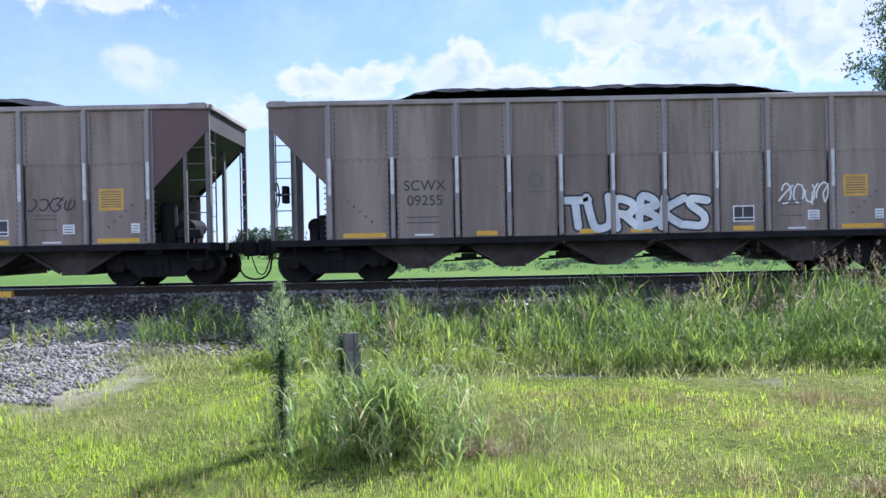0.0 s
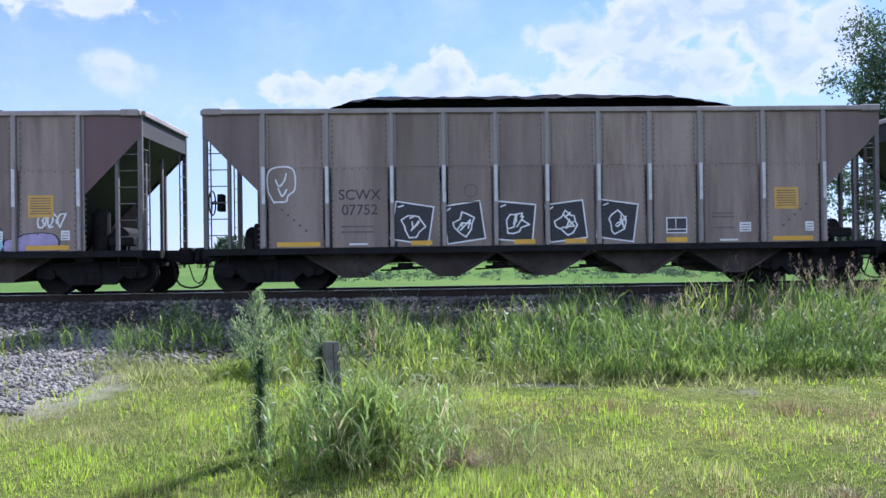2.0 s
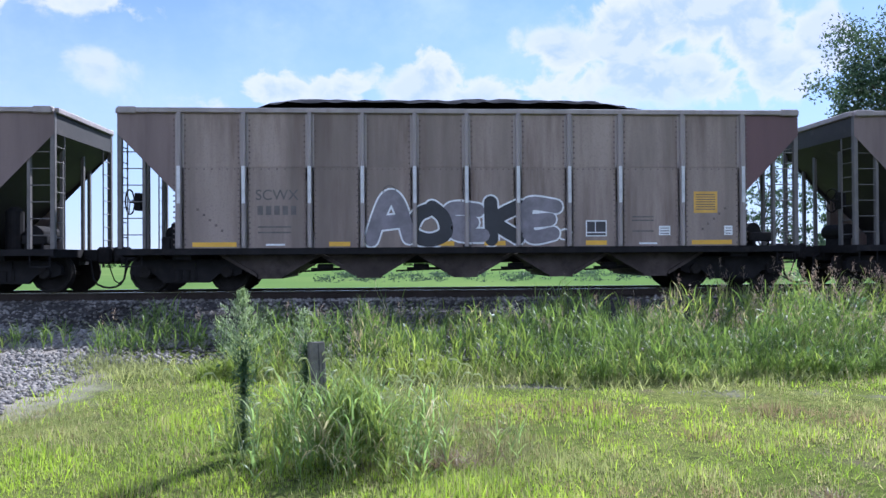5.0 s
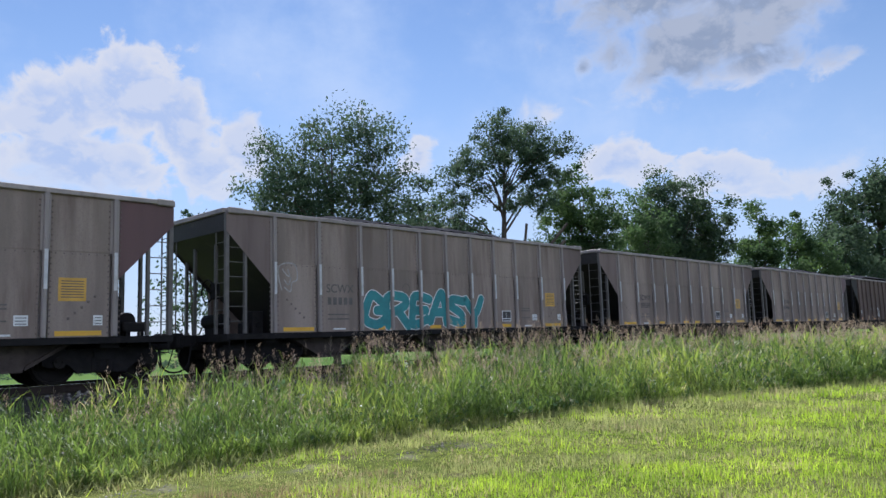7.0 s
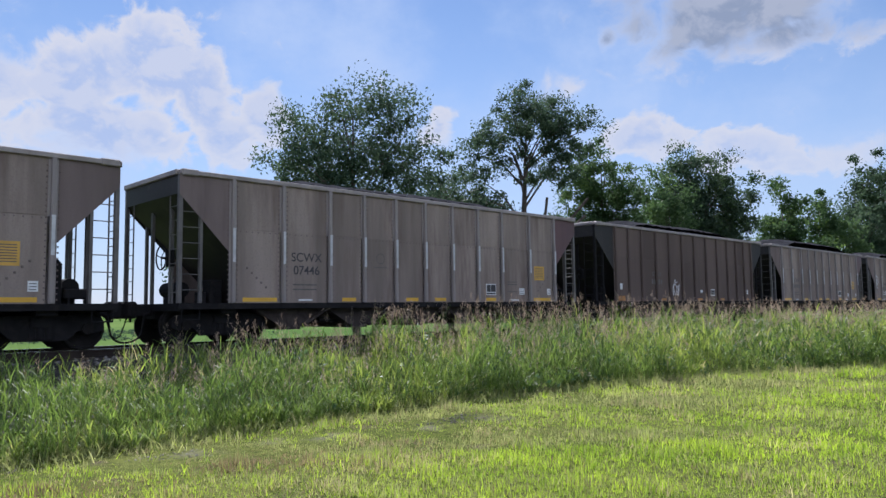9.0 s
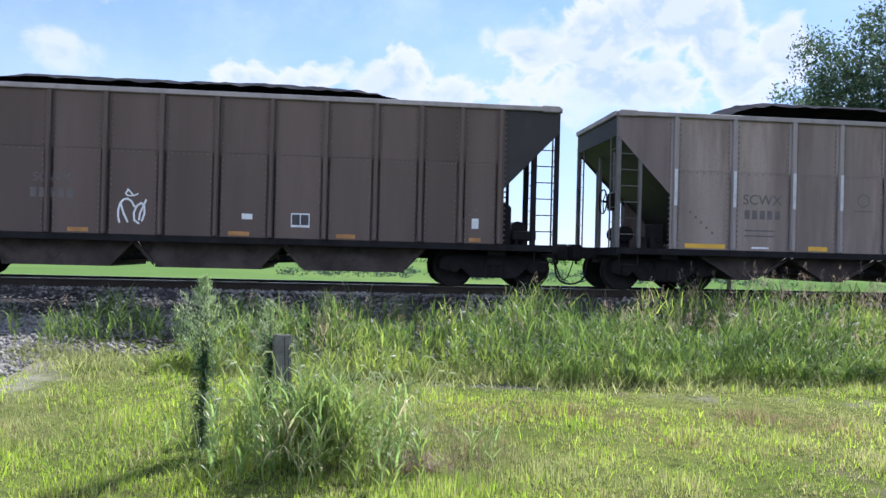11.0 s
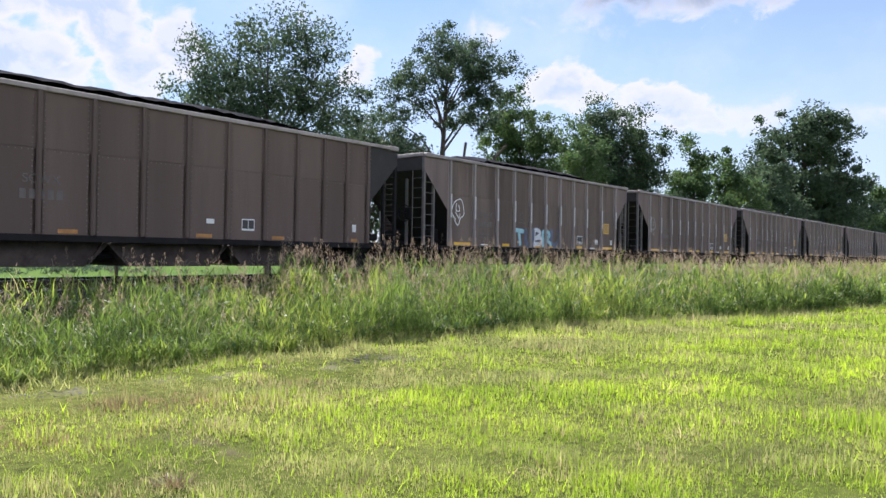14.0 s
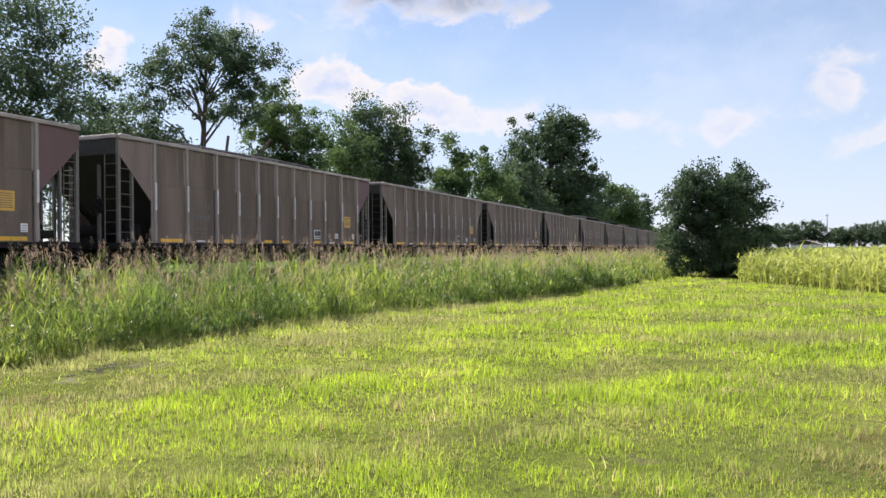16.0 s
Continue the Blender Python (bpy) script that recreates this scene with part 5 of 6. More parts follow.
def leaf_grass(sx, sy, sz, height, far, per_stem, rng, long=(0.34, 0.70), broad=(0.010, 0.022), droop=(0.25, 1.6)):
    """Leaves set along upright stems: the arrays that blades() takes."""
    n = len(sx)
    f = (np.arange(per_stem)[None] + rng.uniform(0, 1, (n, per_stem))) / per_stem
    f = 0.06 + 0.88 * f
    head = rng.uniform(0, 6.28, n)[:, None] + np.arange(per_stem)[None] * 2.6 + rng.normal(0, 0.4, (n, per_stem))
    lean0, dirn = rng.uniform(0, 0.14, n), rng.uniform(0, 6.28, n)
    z = f * height[:, None]
    px = sx[:, None] + z * (lean0 * np.cos(dirn))[:, None]
    py = sy[:, None] + z * (lean0 * np.sin(dirn))[:, None]
    size = np.clip(height, 0.35, 1.2)[:, None]
    length = rng.uniform(*long, (n, per_stem)) * size ** 0.6 * (1.12 - 0.35 * f)
    width = rng.uniform(*broad, (n, per_stem)) * far[:, None]
    return np.stack([px.ravel(), py.ravel(), (sz[:, None] + z).ravel()], -1), length.ravel(), width.ravel(), head.ravel(), rng.uniform(0.06, 0.52, n * per_stem), rng.uniform(*droop, n * per_stem), dirn, lean0


def build_tall_grass():
    rng = np.random.RandomState(12)
    xs, ys = [], []
    wide = 9.5
    for x0, x1, dens in ((-9.0, -4.3, 7), (-4.3, 14, 44), (14, 32, 28), (32, 75, 10), (75, 130, 3)):
        n = int((x1 - x0) * wide * dens)
        x = rng.uniform(x0, x1, n)
        xs.append(x)
        ys.append(grass_edge(x) + rng.uniform(0, 1, n) ** 1.6 * wide)
    x, y = np.concatenate(xs), np.concatenate(ys)
    back = np.where(x < -1.5, 12.6 + 0.6 * np.sin(x * 3), np.clip(13.2 + 0.10 * (x - 2), 12.5, 15.3))
    keep = (y < back + 0.5 * patch(x, y, 2.0, 21)) & (patch(x, y, 1.4, 22) + 0.35 * rng.uniform(0, 1, len(x)) > np.where(x < -4.3, 0.74, np.where(x < -1.2, 0.43, 0.34)))
    # a thinner stretch where the worn track leaves the grass
    keep &= ~((np.abs(x - 0.6) < 1.0) & (y < 10.6) & (rng.uniform(0, 1, len(x)) < 0.5))
    x, y = x[keep], y[keep]
    n = len(x)
    rise = np.clip((x - 1) / 14, 0, 1)
    grown = np.where(x < -4.3, 0.40, np.where(x < -1.2, 0.60, 0.66 + 0.62 * rise))
    front = np.clip(0.35 + (y - grass_edge(x)) / 0.9, 0.35, 1)
    lump = 0.40 + 0.95 * np.clip(patch(x, y, 2.4, 23), 0, 1.1)
    height = np.minimum(0.80 * grown * front * lump * rng.uniform(0.65, 1.2, n), 0.95 * grown)
    far = np.clip(np.hypot(x, y) / 13, 1, 4.5)
    z = fix_z(x, y)
    base, length, width, head, lean, droop, dirn, lean0 = leaf_grass(x, y, z, height, far, 6, rng)
    pale = np.repeat(patch(x, y, 0.9, 24) + rng.uniform(-0.35, 0.35, n) > 0.60 - np.clip((x - 20) / 60, 0, 0.42), 6)
    for name, pick, mat, label in (("tall_grass", ~pale, "tall_blade", "tall rank green roadside grass along the track bank"), ("pale_tall_grass", pale, "pale_blade", "paler yellow-green clumps in the tall roadside grass")):
        tagged(blades(name, base[pick], length[pick], width[pick], head[pick], lean[pick], droop[pick], M[mat], 3), label, "grass", kind="stuff")
    # plumes: a thin stem from the root, with a loose reddish panicle
    seeding = rng.uniform(0, 1, n) < np.clip((x - 2.5) / 24, 0.02, 0.42) * (front > 0.7)
    total = height + np.where(seeding, rng.uniform(0.30, 0.55, n) * grown, rng.uniform(0.0, 0.15, n))
    ob = blades("grass_stalks", np.stack([x, y, z], -1), total, 0.006 * far, dirn, lean0 * 0.9, np.zeros(n), M["stalk"], 1)
    tagged(ob, "thin upright stems of the seeding tall grass", "grass", kind="stuff")
    m, k = int(seeding.sum()), 26
    t = total[seeding]
    tip = np.stack([x[seeding] + t * lean0[seeding] * 0.9 * np.cos(dirn[seeding]), y[seeding] + t * lean0[seeding] * 0.9 * np.sin(dirn[seeding]), z[seeding] + t * 0.985], -1)
    top = np.repeat(tip, k, 0)
    drop = rng.uniform(0, 1, m * k) * np.repeat(rng.uniform(0.18, 0.36, m), k)
    ang = rng.uniform(0, 6.28, m * k)
    spread = rng.uniform(0, 1, m * k) * (0.012 + 0.30 * drop)
    top += np.stack([np.cos(ang) * spread, np.sin(ang) * spread, 0.03 - drop + 0.5 * spread], -1)
    ob = blades("grass_plumes", top, rng.uniform(0.03, 0.075, m * k), rng.uniform(0.005, 0.010, m * k) * np.repeat(np.sqrt(far[seeding]), k), ang, rng.uniform(0.2, 1.1, m * k), np.zeros(m * k), M["plume"], 1)
    tagged(ob, "loose reddish-brown seed heads of tall grass", "grass", kind="stuff")
    # short growth at the foot of the stand
    m = 26000
    bx = rng.uniform(-9, 30, m)
    by = grass_edge(bx) + rng.normal(0.25, 0.35, m)
    ok = patch(bx, by, 1.6, 25) + rng.uniform(0, 0.4, m) > np.where(bx < -4.3, 0.8, 0.48)
    bx, by = bx[ok], by[ok]
    m = len(bx)
    ob = blades("low_bank_grass", np.stack([bx, by, fix_z(bx, by)], -1), rng.uniform(0.10, 0.30, m), rng.uniform(0.008, 0.016, m), rng.uniform(0, 6.28, m), rng.uniform(0.05, 0.7, m), rng.uniform(0.2, 1.2, m), M["faded_hazed_blade"], 2)
    tagged(ob, "short rough grass along the foot of tall grass", "grass", kind="stuff")
    # broad-leaved weeds growing through it, more of them farther along
    pick = rng.uniform(0, 1, n) < np.clip((x - 2) / 90, 0.02, 0.20)
    cs = np.stack([x[pick], y[pick], z[pick] + height[pick] * rng.uniform(0.4, 0.95, pick.sum())], -1)
    me = leaf_cloud("roadside_weeds", cs, np.full(len(cs), 0.20), 11000, 0.045, M["weed_low"], rng, 1.3)
    tagged(new("roadside_weeds", me), "leafy green weeds growing through tall grass", "weeds", kind="stuff")


def build_clump():
    rng = np.random.RandomState(13)
    n = 290
    r, a = np.abs(rng.normal(0, 0.56, n)), rng.uniform(0, 6.28, n)
    x, y = 0.02 + r * np.cos(a) * 1.1, 5.95 + r * np.sin(a) * 0.72
    h = rng.uniform(0.26, 0.76, n) * np.clip(1.15 - 0.45 * r, 0.4, 1)
    base, length, width, head, lean, droop, dirn, lean0 = leaf_grass(x, y, fix_z(x, y), h, np.ones(n), 7, rng, (0.34, 0.66), (0.008, 0.018), (0.7, 2.3))
    lit = np.repeat(rng.uniform(0, 1, n) < 0.45, 7)
    for name, pick, mat, label in (("grass_clump", ~lit, "clump_blade", "clump of long arching grass around an old post"), ("long_grass_leaves", lit, "long_blade", "long drooping pale green leaves over the grass clump")):
        tagged(blades(name, base[pick], length[pick], width[pick], head[pick], lean[pick], droop[pick], M[mat], 5), label, "grass", kind="stuff")
    ob = blades("clump_stems", np.stack([x, y, fix_z(x, y)], -1), h * 1.25, np.full(n, 0.006), dirn, lean0, np.zeros(n), M["stalk"], 1)
    tagged(ob, "thin upright stems in the grass clump", "grass", kind="stuff")
    n = 520
    r, a = np.abs(rng.normal(0, 0.34, n)), rng.uniform(0, 6.28, n)
    x, y = 0.75 + r * np.cos(a) * 1.1, 5.75 + r * np.sin(a) * 0.45
    base = np.stack([x, y, fix_z(x, y)], -1)
    ob = blades("dead_grass", base, rng.uniform(0.15, 0.42, n), rng.uniform(0.004, 0.009, n), rng.uniform(0, 6.28, n), rng.uniform(0.5, 1.45, n), rng.uniform(0, 0.9, n), M["dead_blade"], 3)
    tagged(ob, "matted dead brown grass beside the clump", "grass", kind="stuff")
    n = 260
    r, a = np.abs(rng.normal(0, 0.10, n)), rng.uniform(0, 6.28, n)
    x, y = 3.39 + r * np.cos(a), 4.79 + r * np.sin(a)
    base = np.stack([x, y, fix_z(x, y)], -1)
    ob = blades("dead_tuft", base, rng.uniform(0.06, 0.17, n), rng.uniform(0.004, 0.010, n), a + rng.normal(0, 0.7, n), rng.uniform(0.3, 1.3, n), rng.uniform(0, 0.9, n), M["dead_blade"], 3)
    tagged(ob, "small tuft of dead reddish-brown grass in the lawn", "grass", kind="stuff")
    # bristly foxtail heads nodding on thin stalks
    n = 44
    r, a = np.abs(rng.normal(0, 0.45, n)), rng.uniform(0, 6.28, n)
    bm = bmesh.new()
    for k in range(n):
        x, y = 0.05 + r[k] * math.cos(a[k]) * 1.3, 6.05 + r[k] * math.sin(a[k]) * 0.7
        h = rng.uniform(0.40, 0.86)
        ox, oy = math.cos(a[k]) * 0.3 * h, math.sin(a[k]) * 0.3 * h
        p = [Vector((x, y, 0.06)), Vector((x + ox * 0.4, y + oy * 0.4, 0.06 + h * 0.7)), Vector((x + ox, y + oy, 0.06 + h)), Vector((x + ox * 1.25, y + oy * 1.25, 0.055 + h)), Vector((x + ox * 1.4, y + oy * 1.4, 0.02 + h))]
        tube(bm, p[:3], 0.003, 4)
        rod(bm, p[2], p[3], 0.006, 6, 0.009)
        rod(bm, p[3], p[4], 0.009, 6, 0.003)
    tagged(part("foxtail_heads", bm, M["foxtail"]), "pale bristly foxtail seed heads on thin stalks", "grass", kind="stuff")


def build_weed(x, y, height, girth, seed, branches=34):
    """A tall upright weed: drooping stem leaves below, an airy pyramid of flower sprays above."""
    rng = np.random.RandomState(seed)
    weed = new("tall_weed")
    z0 = float(fix_z(np.array([x]), np.array([y]))[0])
    weed.location = (x, y, z0)
    bm = bmesh.new()
    rod(bm, (0, 0, 0), (0.03, 0.01, height * 0.55), 0.011, 6, 0.008)
    rod(bm, (0.03, 0.01, height * 0.55), (0.0, 0.0, height), 0.008, 6, 0.002)
    st = 0.48 + 0.50 * np.linspace(0, 1, branches) ** 0.9
    sa = np.arange(branches) * 2.4 + rng.normal(0, 0.3, branches)
    sl = girth * np.clip((1.02 - st) / 0.42, 0.08, 1) ** 1.15 * rng.uniform(0.7, 1.25, branches)
    rise = rng.uniform(0.45, 0.95, branches)
    tops = np.stack([sl * np.cos(sa), sl * np.sin(sa), st * height + sl * rise], -1)
    feet = np.stack([0.03 * (1 - st), 0 * st, st * height], -1)
    for f, t in zip(feet, tops):
        rod(bm, f, t, 0.004, 4, 0.0015)
    part("stalk", bm, M["weed_low"], weed)
    n = 620
    t = rng.uniform(0.05, 0.70, n)
    base = np.stack([0.03 * t, 0 * t, t * height], -1)
    ob = blades("stalk_leaves", base, rng.uniform(0.10, 0.19, n) * (1.2 - 0.6 * t), rng.uniform(0.012, 0.022, n), rng.uniform(0, 6.28, n), rng.uniform(0.7, 1.5, n), rng.uniform(0.4, 1.4, n), M["weed_low"], 3)
    tagged(ob, kind="stuff").parent = weed
    # florets: little spikes along the outer part of each branch
    m = 44
    f = rng.uniform(0.22, 1.05, (branches, m))
    p = feet[:, None] + (tops - feet)[:, None] * f[..., None] + rng.normal(0, 0.010 + 0.012 * girth, (branches, m, 3))
    base = p.reshape(-1, 3)
    n = len(base)
    ob = blades("feathery_top", base, rng.uniform(0.018, 0.055, n), rng.uniform(0.005, 0.010, n), np.repeat(sa, m) + rng.normal(0, 1.1, n), rng.uniform(0.0, 1.0, n), rng.uniform(0, 0.6, n), M["weed"], 2)
    tagged(ob, kind="stuff").parent = weed
    tagged(weed, "tall feathery green weed beside an old wooden post", "weed")


def build_post():
    post = new("fence_post")
    post.matrix_world = pose(-0.32, 6.62, 0.0, 1.0, -3.0, 28)
    bm = bmesh.new()
    box(bm, -0.065, 0.065, -0.055, 0.055, -0.2, 0.985, 0.008)
    for v in bm.verts:
        if v.co.z > 0.9:
            v.co.z += 0.02 * math.sin(v.co.x * 60) - 0.15 * v.co.y
    part("timber", bm, M["post"], post)
    bm = boxes((-0.005, 0.004, -0.0585, -0.0545, 0.35, 0.97), (0.03, 0.034, -0.0585, -0.0545, 0.2, 0.9))
    part("split_crack", bm, M["ink"], post, "dark drying crack")
    tagged(post, "short weathered grey wooden post standing in long grass", "post")


M["clump_blade"] = leafy("clump_grass_blade", (0.11, 0.155, 0.035), (0.30, 0.36, 0.10), (0.40, 0.34, 0.20), 0.12, 0.5, 1.5, 0.5, 0.2)
M["long_blade"] = leafy("long_grass_leaf", (0.15, 0.23, 0.07), (0.30, 0.40, 0.15), (0.48, 0.42, 0.26), 0.10, 0.5, 1.5, 0.45, 0.35)
M["pale_blade"] = leafy("pale_tall_grass_blade", (0.11, 0.16, 0.035), (0.33, 0.39, 0.095), (0.44, 0.38, 0.2), 0.10, 0.5, 0.8, 0.5, 0.3)
# dull olive grass, its added blue a glare haze put into the colour
M["faded_hazed_blade"] = leafy("faded_hazed_grass_blade", (0.17, 0.19, 0.08), (0.37, 0.385, 0.155), (0.36, 0.30, 0.19), 0.16, 0.5, 1.2, 0.6, 0.12)
M["stalk"] = leafy("grass_stem", (0.12, 0.16, 0.06), (0.26, 0.28, 0.12), None, 0, 0.3, 1.0)
M["foxtail"] = leafy("foxtail_head", (0.36, 0.40, 0.22), (0.52, 0.54, 0.34), None, 0, 0.45, 2.0)
M["weed_low"] = leafy("weed_stem_leaf", (0.045, 0.09, 0.04), (0.11, 0.17, 0.075), None, 0, 0.4, 2.0)
M["dry_blade"] = leafy("scorched_grass_blade", (0.15, 0.105, 0.065), (0.36, 0.28, 0.16), None, 0, 0.4, 1.5)
M["dead_blade"] = leafy("dead_grass_blade", (0.10, 0.07, 0.045), (0.26, 0.19, 0.12), None, 0, 0.35, 2.0)
M["stone"] = leafy("crushed_stone", (0.020, 0.018, 0.016), (0.33, 0.305, 0.275), None, 0, 0.0, 0.6, 0.9)
build_lawn()
build_tall_grass()
build_clump()
build_weed(-0.92, 6.15, 1.42, 0.30, 1, 40)
build_weed(-0.56, 7.3, 1.20, 0.24, 2, 18)
build_post()


# ---- ballast stones ----
def build_stones():
    rng = np.random.RandomState(14)
    parts = []
    n = 20000
    x = rng.uniform(-15, 16, n)
    y = rng.uniform(11.0, 16.6, n)
    keep = rng.uniform(0, 1, n) < np.where(x < 4, 1.0, 0.12)
    x, y = x[keep], y[keep]
    x2 = rng.uniform(-9, -2.6, 12000)
    y2 = rng.uniform(6.9, 11.6, 12000)
    k2 = on_gravel(x2, y2)
    x3 = rng.uniform(0.3, 12, 2600)
    y3 = strip_middle(x3) + rng.normal(0, 0.28, 2600)
    k3 = on_gravel(x3, y3)
    x, y = np.concatenate([x, x2[k2], x3[k3]]), np.concatenate([y, y2[k2], y3[k3]])
    n = len(x)
    size = rng.uniform(0.020, 0.056, n) * np.where(x > 0.3, np.where(y < 10.2, 0.32, 1.0), np.where(y < 11, 0.85, 1.0))
    octa = np.array([(1, 0, 0), (-1, 0, 0), (0, 1, 0), (0, -1, 0), (0, 0, 1), (0, 0, -1)], float)
    v = octa[None] * rng.uniform(0.6, 1.3, (n, 6, 1)) + rng.uniform(-0.3, 0.3, (n, 6, 3))
    v = v * size[:, None, None] * np.array([1.15, 1.15, 0.8])
    a = rng.uniform(0, 6.28, n)
    c, s = np.cos(a)[:, None], np.sin(a)[:, None]
    v = np.stack([v[..., 0] * c - v[..., 1] * s, v[..., 0] * s + v[..., 1] * c, v[..., 2]], -1)
    v += np.stack([x, y, fix_z(x, y) + size * 0.35 + 0.01], -1)[:, None]
    tri = np.array([(0, 2, 4), (2, 1, 4), (1, 3, 4), (3, 0, 4), (2, 0, 5), (1, 2, 5), (3, 1, 5), (0, 3, 5)])
    faces = (np.arange(n)[:, None, None] * 6 + tri[None]).reshape(-1, 3)
    ob = new("ballast_stones", raw_mesh("ballast_stones", v.reshape(-1, 3), faces, M["stone"]))
    tagged(ob, "loose grey crushed stones on the track bank", "stones", kind="stuff")


build_stones()


# ---- trees ----
def build_tree(x, y, height, lobes, leaves, seed, mat="leaf", leaf=0.13, clumps=90, trunk=0.22, label="", name="tree", low=0.25, flat=0.75, bare=(), turn=0.0, second=None):
    """A tapered trunk, limbs that fork to each spray of twigs, and leaves round them. lobes: centre (from the foot) and half sizes of the crown's masses."""
    rng = np.random.RandomState(seed)
    tree = new(name)
    tree.matrix_world = pose(x, y, -0.5 if y > 20 else 0.0, 0, 0, turn)
    cs, rs = [], []
    vol = np.array([l[3] * l[4] * l[5] for l in lobes]) ** 0.7
    for l in rng.choice(len(lobes), int(clumps * 1.3), p=vol / vol.sum()):
        cx, cy, cz, ax, ay, az_ = lobes[l]
        d = rng.normal(0, 1, 3)
        d *= rng.uniform(0.05, 1.0) ** 0.5 / np.linalg.norm(d)
        out = 1.04 + 0.12 * math.sin(5 * math.atan2(d[2], d[0]) + seed) + rng.uniform(-0.08, 0.08)
        cs.append((cx + d[0] * ax * out, cy + d[1] * ay * out, cz + d[2] * az_ * out))
        rs.append(rng.uniform(0.16, 0.42) * (ax + ay + az_) / 2.8)
    cs, rs = np.array(cs), np.array(rs)
    keep = cs[:, 2] < height + 0.3
    cs, rs = cs[keep], rs[keep]
    bm = bmesh.new()
    top = Vector((rng.uniform(-0.4, 0.4), rng.uniform(-0.3, 0.3), height * 0.84))
    mid = Vector((rng.uniform(-0.3, 0.3), 0, height * low))
    rod(bm, (0, 0, -0.3), mid, trunk, 9, trunk * 0.8)
    rod(bm, mid, mid.lerp(top, 0.5), trunk * 0.8, 8, trunk * 0.5)
    rod(bm, mid.lerp(top, 0.5), top, trunk * 0.5, 6, trunk * 0.12)
    # main limbs to the masses, twigs from the limbs to the sprays
    limbs = []
    for cx, cy, cz, ax, ay, az_ in lobes:
        for k in range(4):
            a = rng.uniform(0, 6.28)
            end = Vector((cx + 0.6 * ax * math.cos(a), cy + 0.6 * ay * math.sin(a), cz + rng.uniform(-0.2, 0.6) * az_))
            f = max(0.0, min(0.8, (end.z - mid.z) / max(0.1, top.z - mid.z) - 0.35))
            foot = mid.lerp(top, f)
            knee = foot.lerp(end, 0.45) + Vector((rng.uniform(-0.3, 0.3), rng.uniform(-0.3, 0.3), 0.04 * height))
            r = trunk * (0.40 - 0.25 * f)
            rod(bm, foot, knee, r, 6, r * 0.65)
            rod(bm, knee, end, r * 0.65, 5, r * 0.25)
            limbs += [(knee.lerp(end, q), r * (0.5 - 0.3 * q)) for q in (0.0, 0.35, 0.7, 1.0)]
    for c in cs[:190]:
        c = Vector(c)
        foot, r = min(limbs, key=lambda l: (l[0] - c).length + 1.5 * max(0.0, l[0].z - c.z))
        rod(bm, foot, c, r * 0.8, 4, r * 0.15)
    for limb in bare:
        tube(bm, limb, trunk * 0.32, 6)
    part("trunk", bm, M["bark"], tree)
    ob = new("crown", leaf_cloud("crown", cs, rs, leaves, leaf, M[mat], rng, flat))
    ob.parent = tree
    # sunlight is painted on every fifth spray with another leaf colour
    if second:
        ob = new("sunlit_sprays", leaf_cloud("sunlit_sprays", cs[:: 5], rs[:: 5], leaves // 6, leaf, M[second], rng, flat))
        ob.parent = tree
    return tagged(tree, label, "tree")


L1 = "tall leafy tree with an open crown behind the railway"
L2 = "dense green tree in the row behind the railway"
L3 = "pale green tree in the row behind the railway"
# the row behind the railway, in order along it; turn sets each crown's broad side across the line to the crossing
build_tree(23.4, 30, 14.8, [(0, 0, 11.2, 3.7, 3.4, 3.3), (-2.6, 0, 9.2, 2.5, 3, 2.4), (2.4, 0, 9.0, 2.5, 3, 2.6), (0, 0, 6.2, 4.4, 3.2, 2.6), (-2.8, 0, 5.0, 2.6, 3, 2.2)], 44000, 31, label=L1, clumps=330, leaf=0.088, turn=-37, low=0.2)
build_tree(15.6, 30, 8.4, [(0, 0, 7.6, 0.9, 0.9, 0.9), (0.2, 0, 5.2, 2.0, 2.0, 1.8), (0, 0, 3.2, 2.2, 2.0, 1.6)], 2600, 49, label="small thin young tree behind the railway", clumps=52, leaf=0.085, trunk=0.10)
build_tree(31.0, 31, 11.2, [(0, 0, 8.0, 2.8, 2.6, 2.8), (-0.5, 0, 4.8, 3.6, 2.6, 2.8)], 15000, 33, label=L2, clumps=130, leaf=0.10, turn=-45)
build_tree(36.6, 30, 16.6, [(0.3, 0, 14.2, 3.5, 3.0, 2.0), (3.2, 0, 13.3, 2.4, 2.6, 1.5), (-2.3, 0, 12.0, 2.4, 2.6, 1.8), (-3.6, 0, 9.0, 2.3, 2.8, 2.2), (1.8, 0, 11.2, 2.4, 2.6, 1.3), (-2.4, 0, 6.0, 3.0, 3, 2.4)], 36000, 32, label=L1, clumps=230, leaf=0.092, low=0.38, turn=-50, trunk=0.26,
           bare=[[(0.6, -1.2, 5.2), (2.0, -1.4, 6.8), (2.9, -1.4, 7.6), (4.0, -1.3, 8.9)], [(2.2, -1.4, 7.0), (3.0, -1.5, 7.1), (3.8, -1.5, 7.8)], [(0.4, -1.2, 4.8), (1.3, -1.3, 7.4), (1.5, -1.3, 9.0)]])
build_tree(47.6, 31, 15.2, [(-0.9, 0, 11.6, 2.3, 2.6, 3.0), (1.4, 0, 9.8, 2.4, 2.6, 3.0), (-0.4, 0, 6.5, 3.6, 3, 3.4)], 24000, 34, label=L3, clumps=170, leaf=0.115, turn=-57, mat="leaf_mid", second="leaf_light")
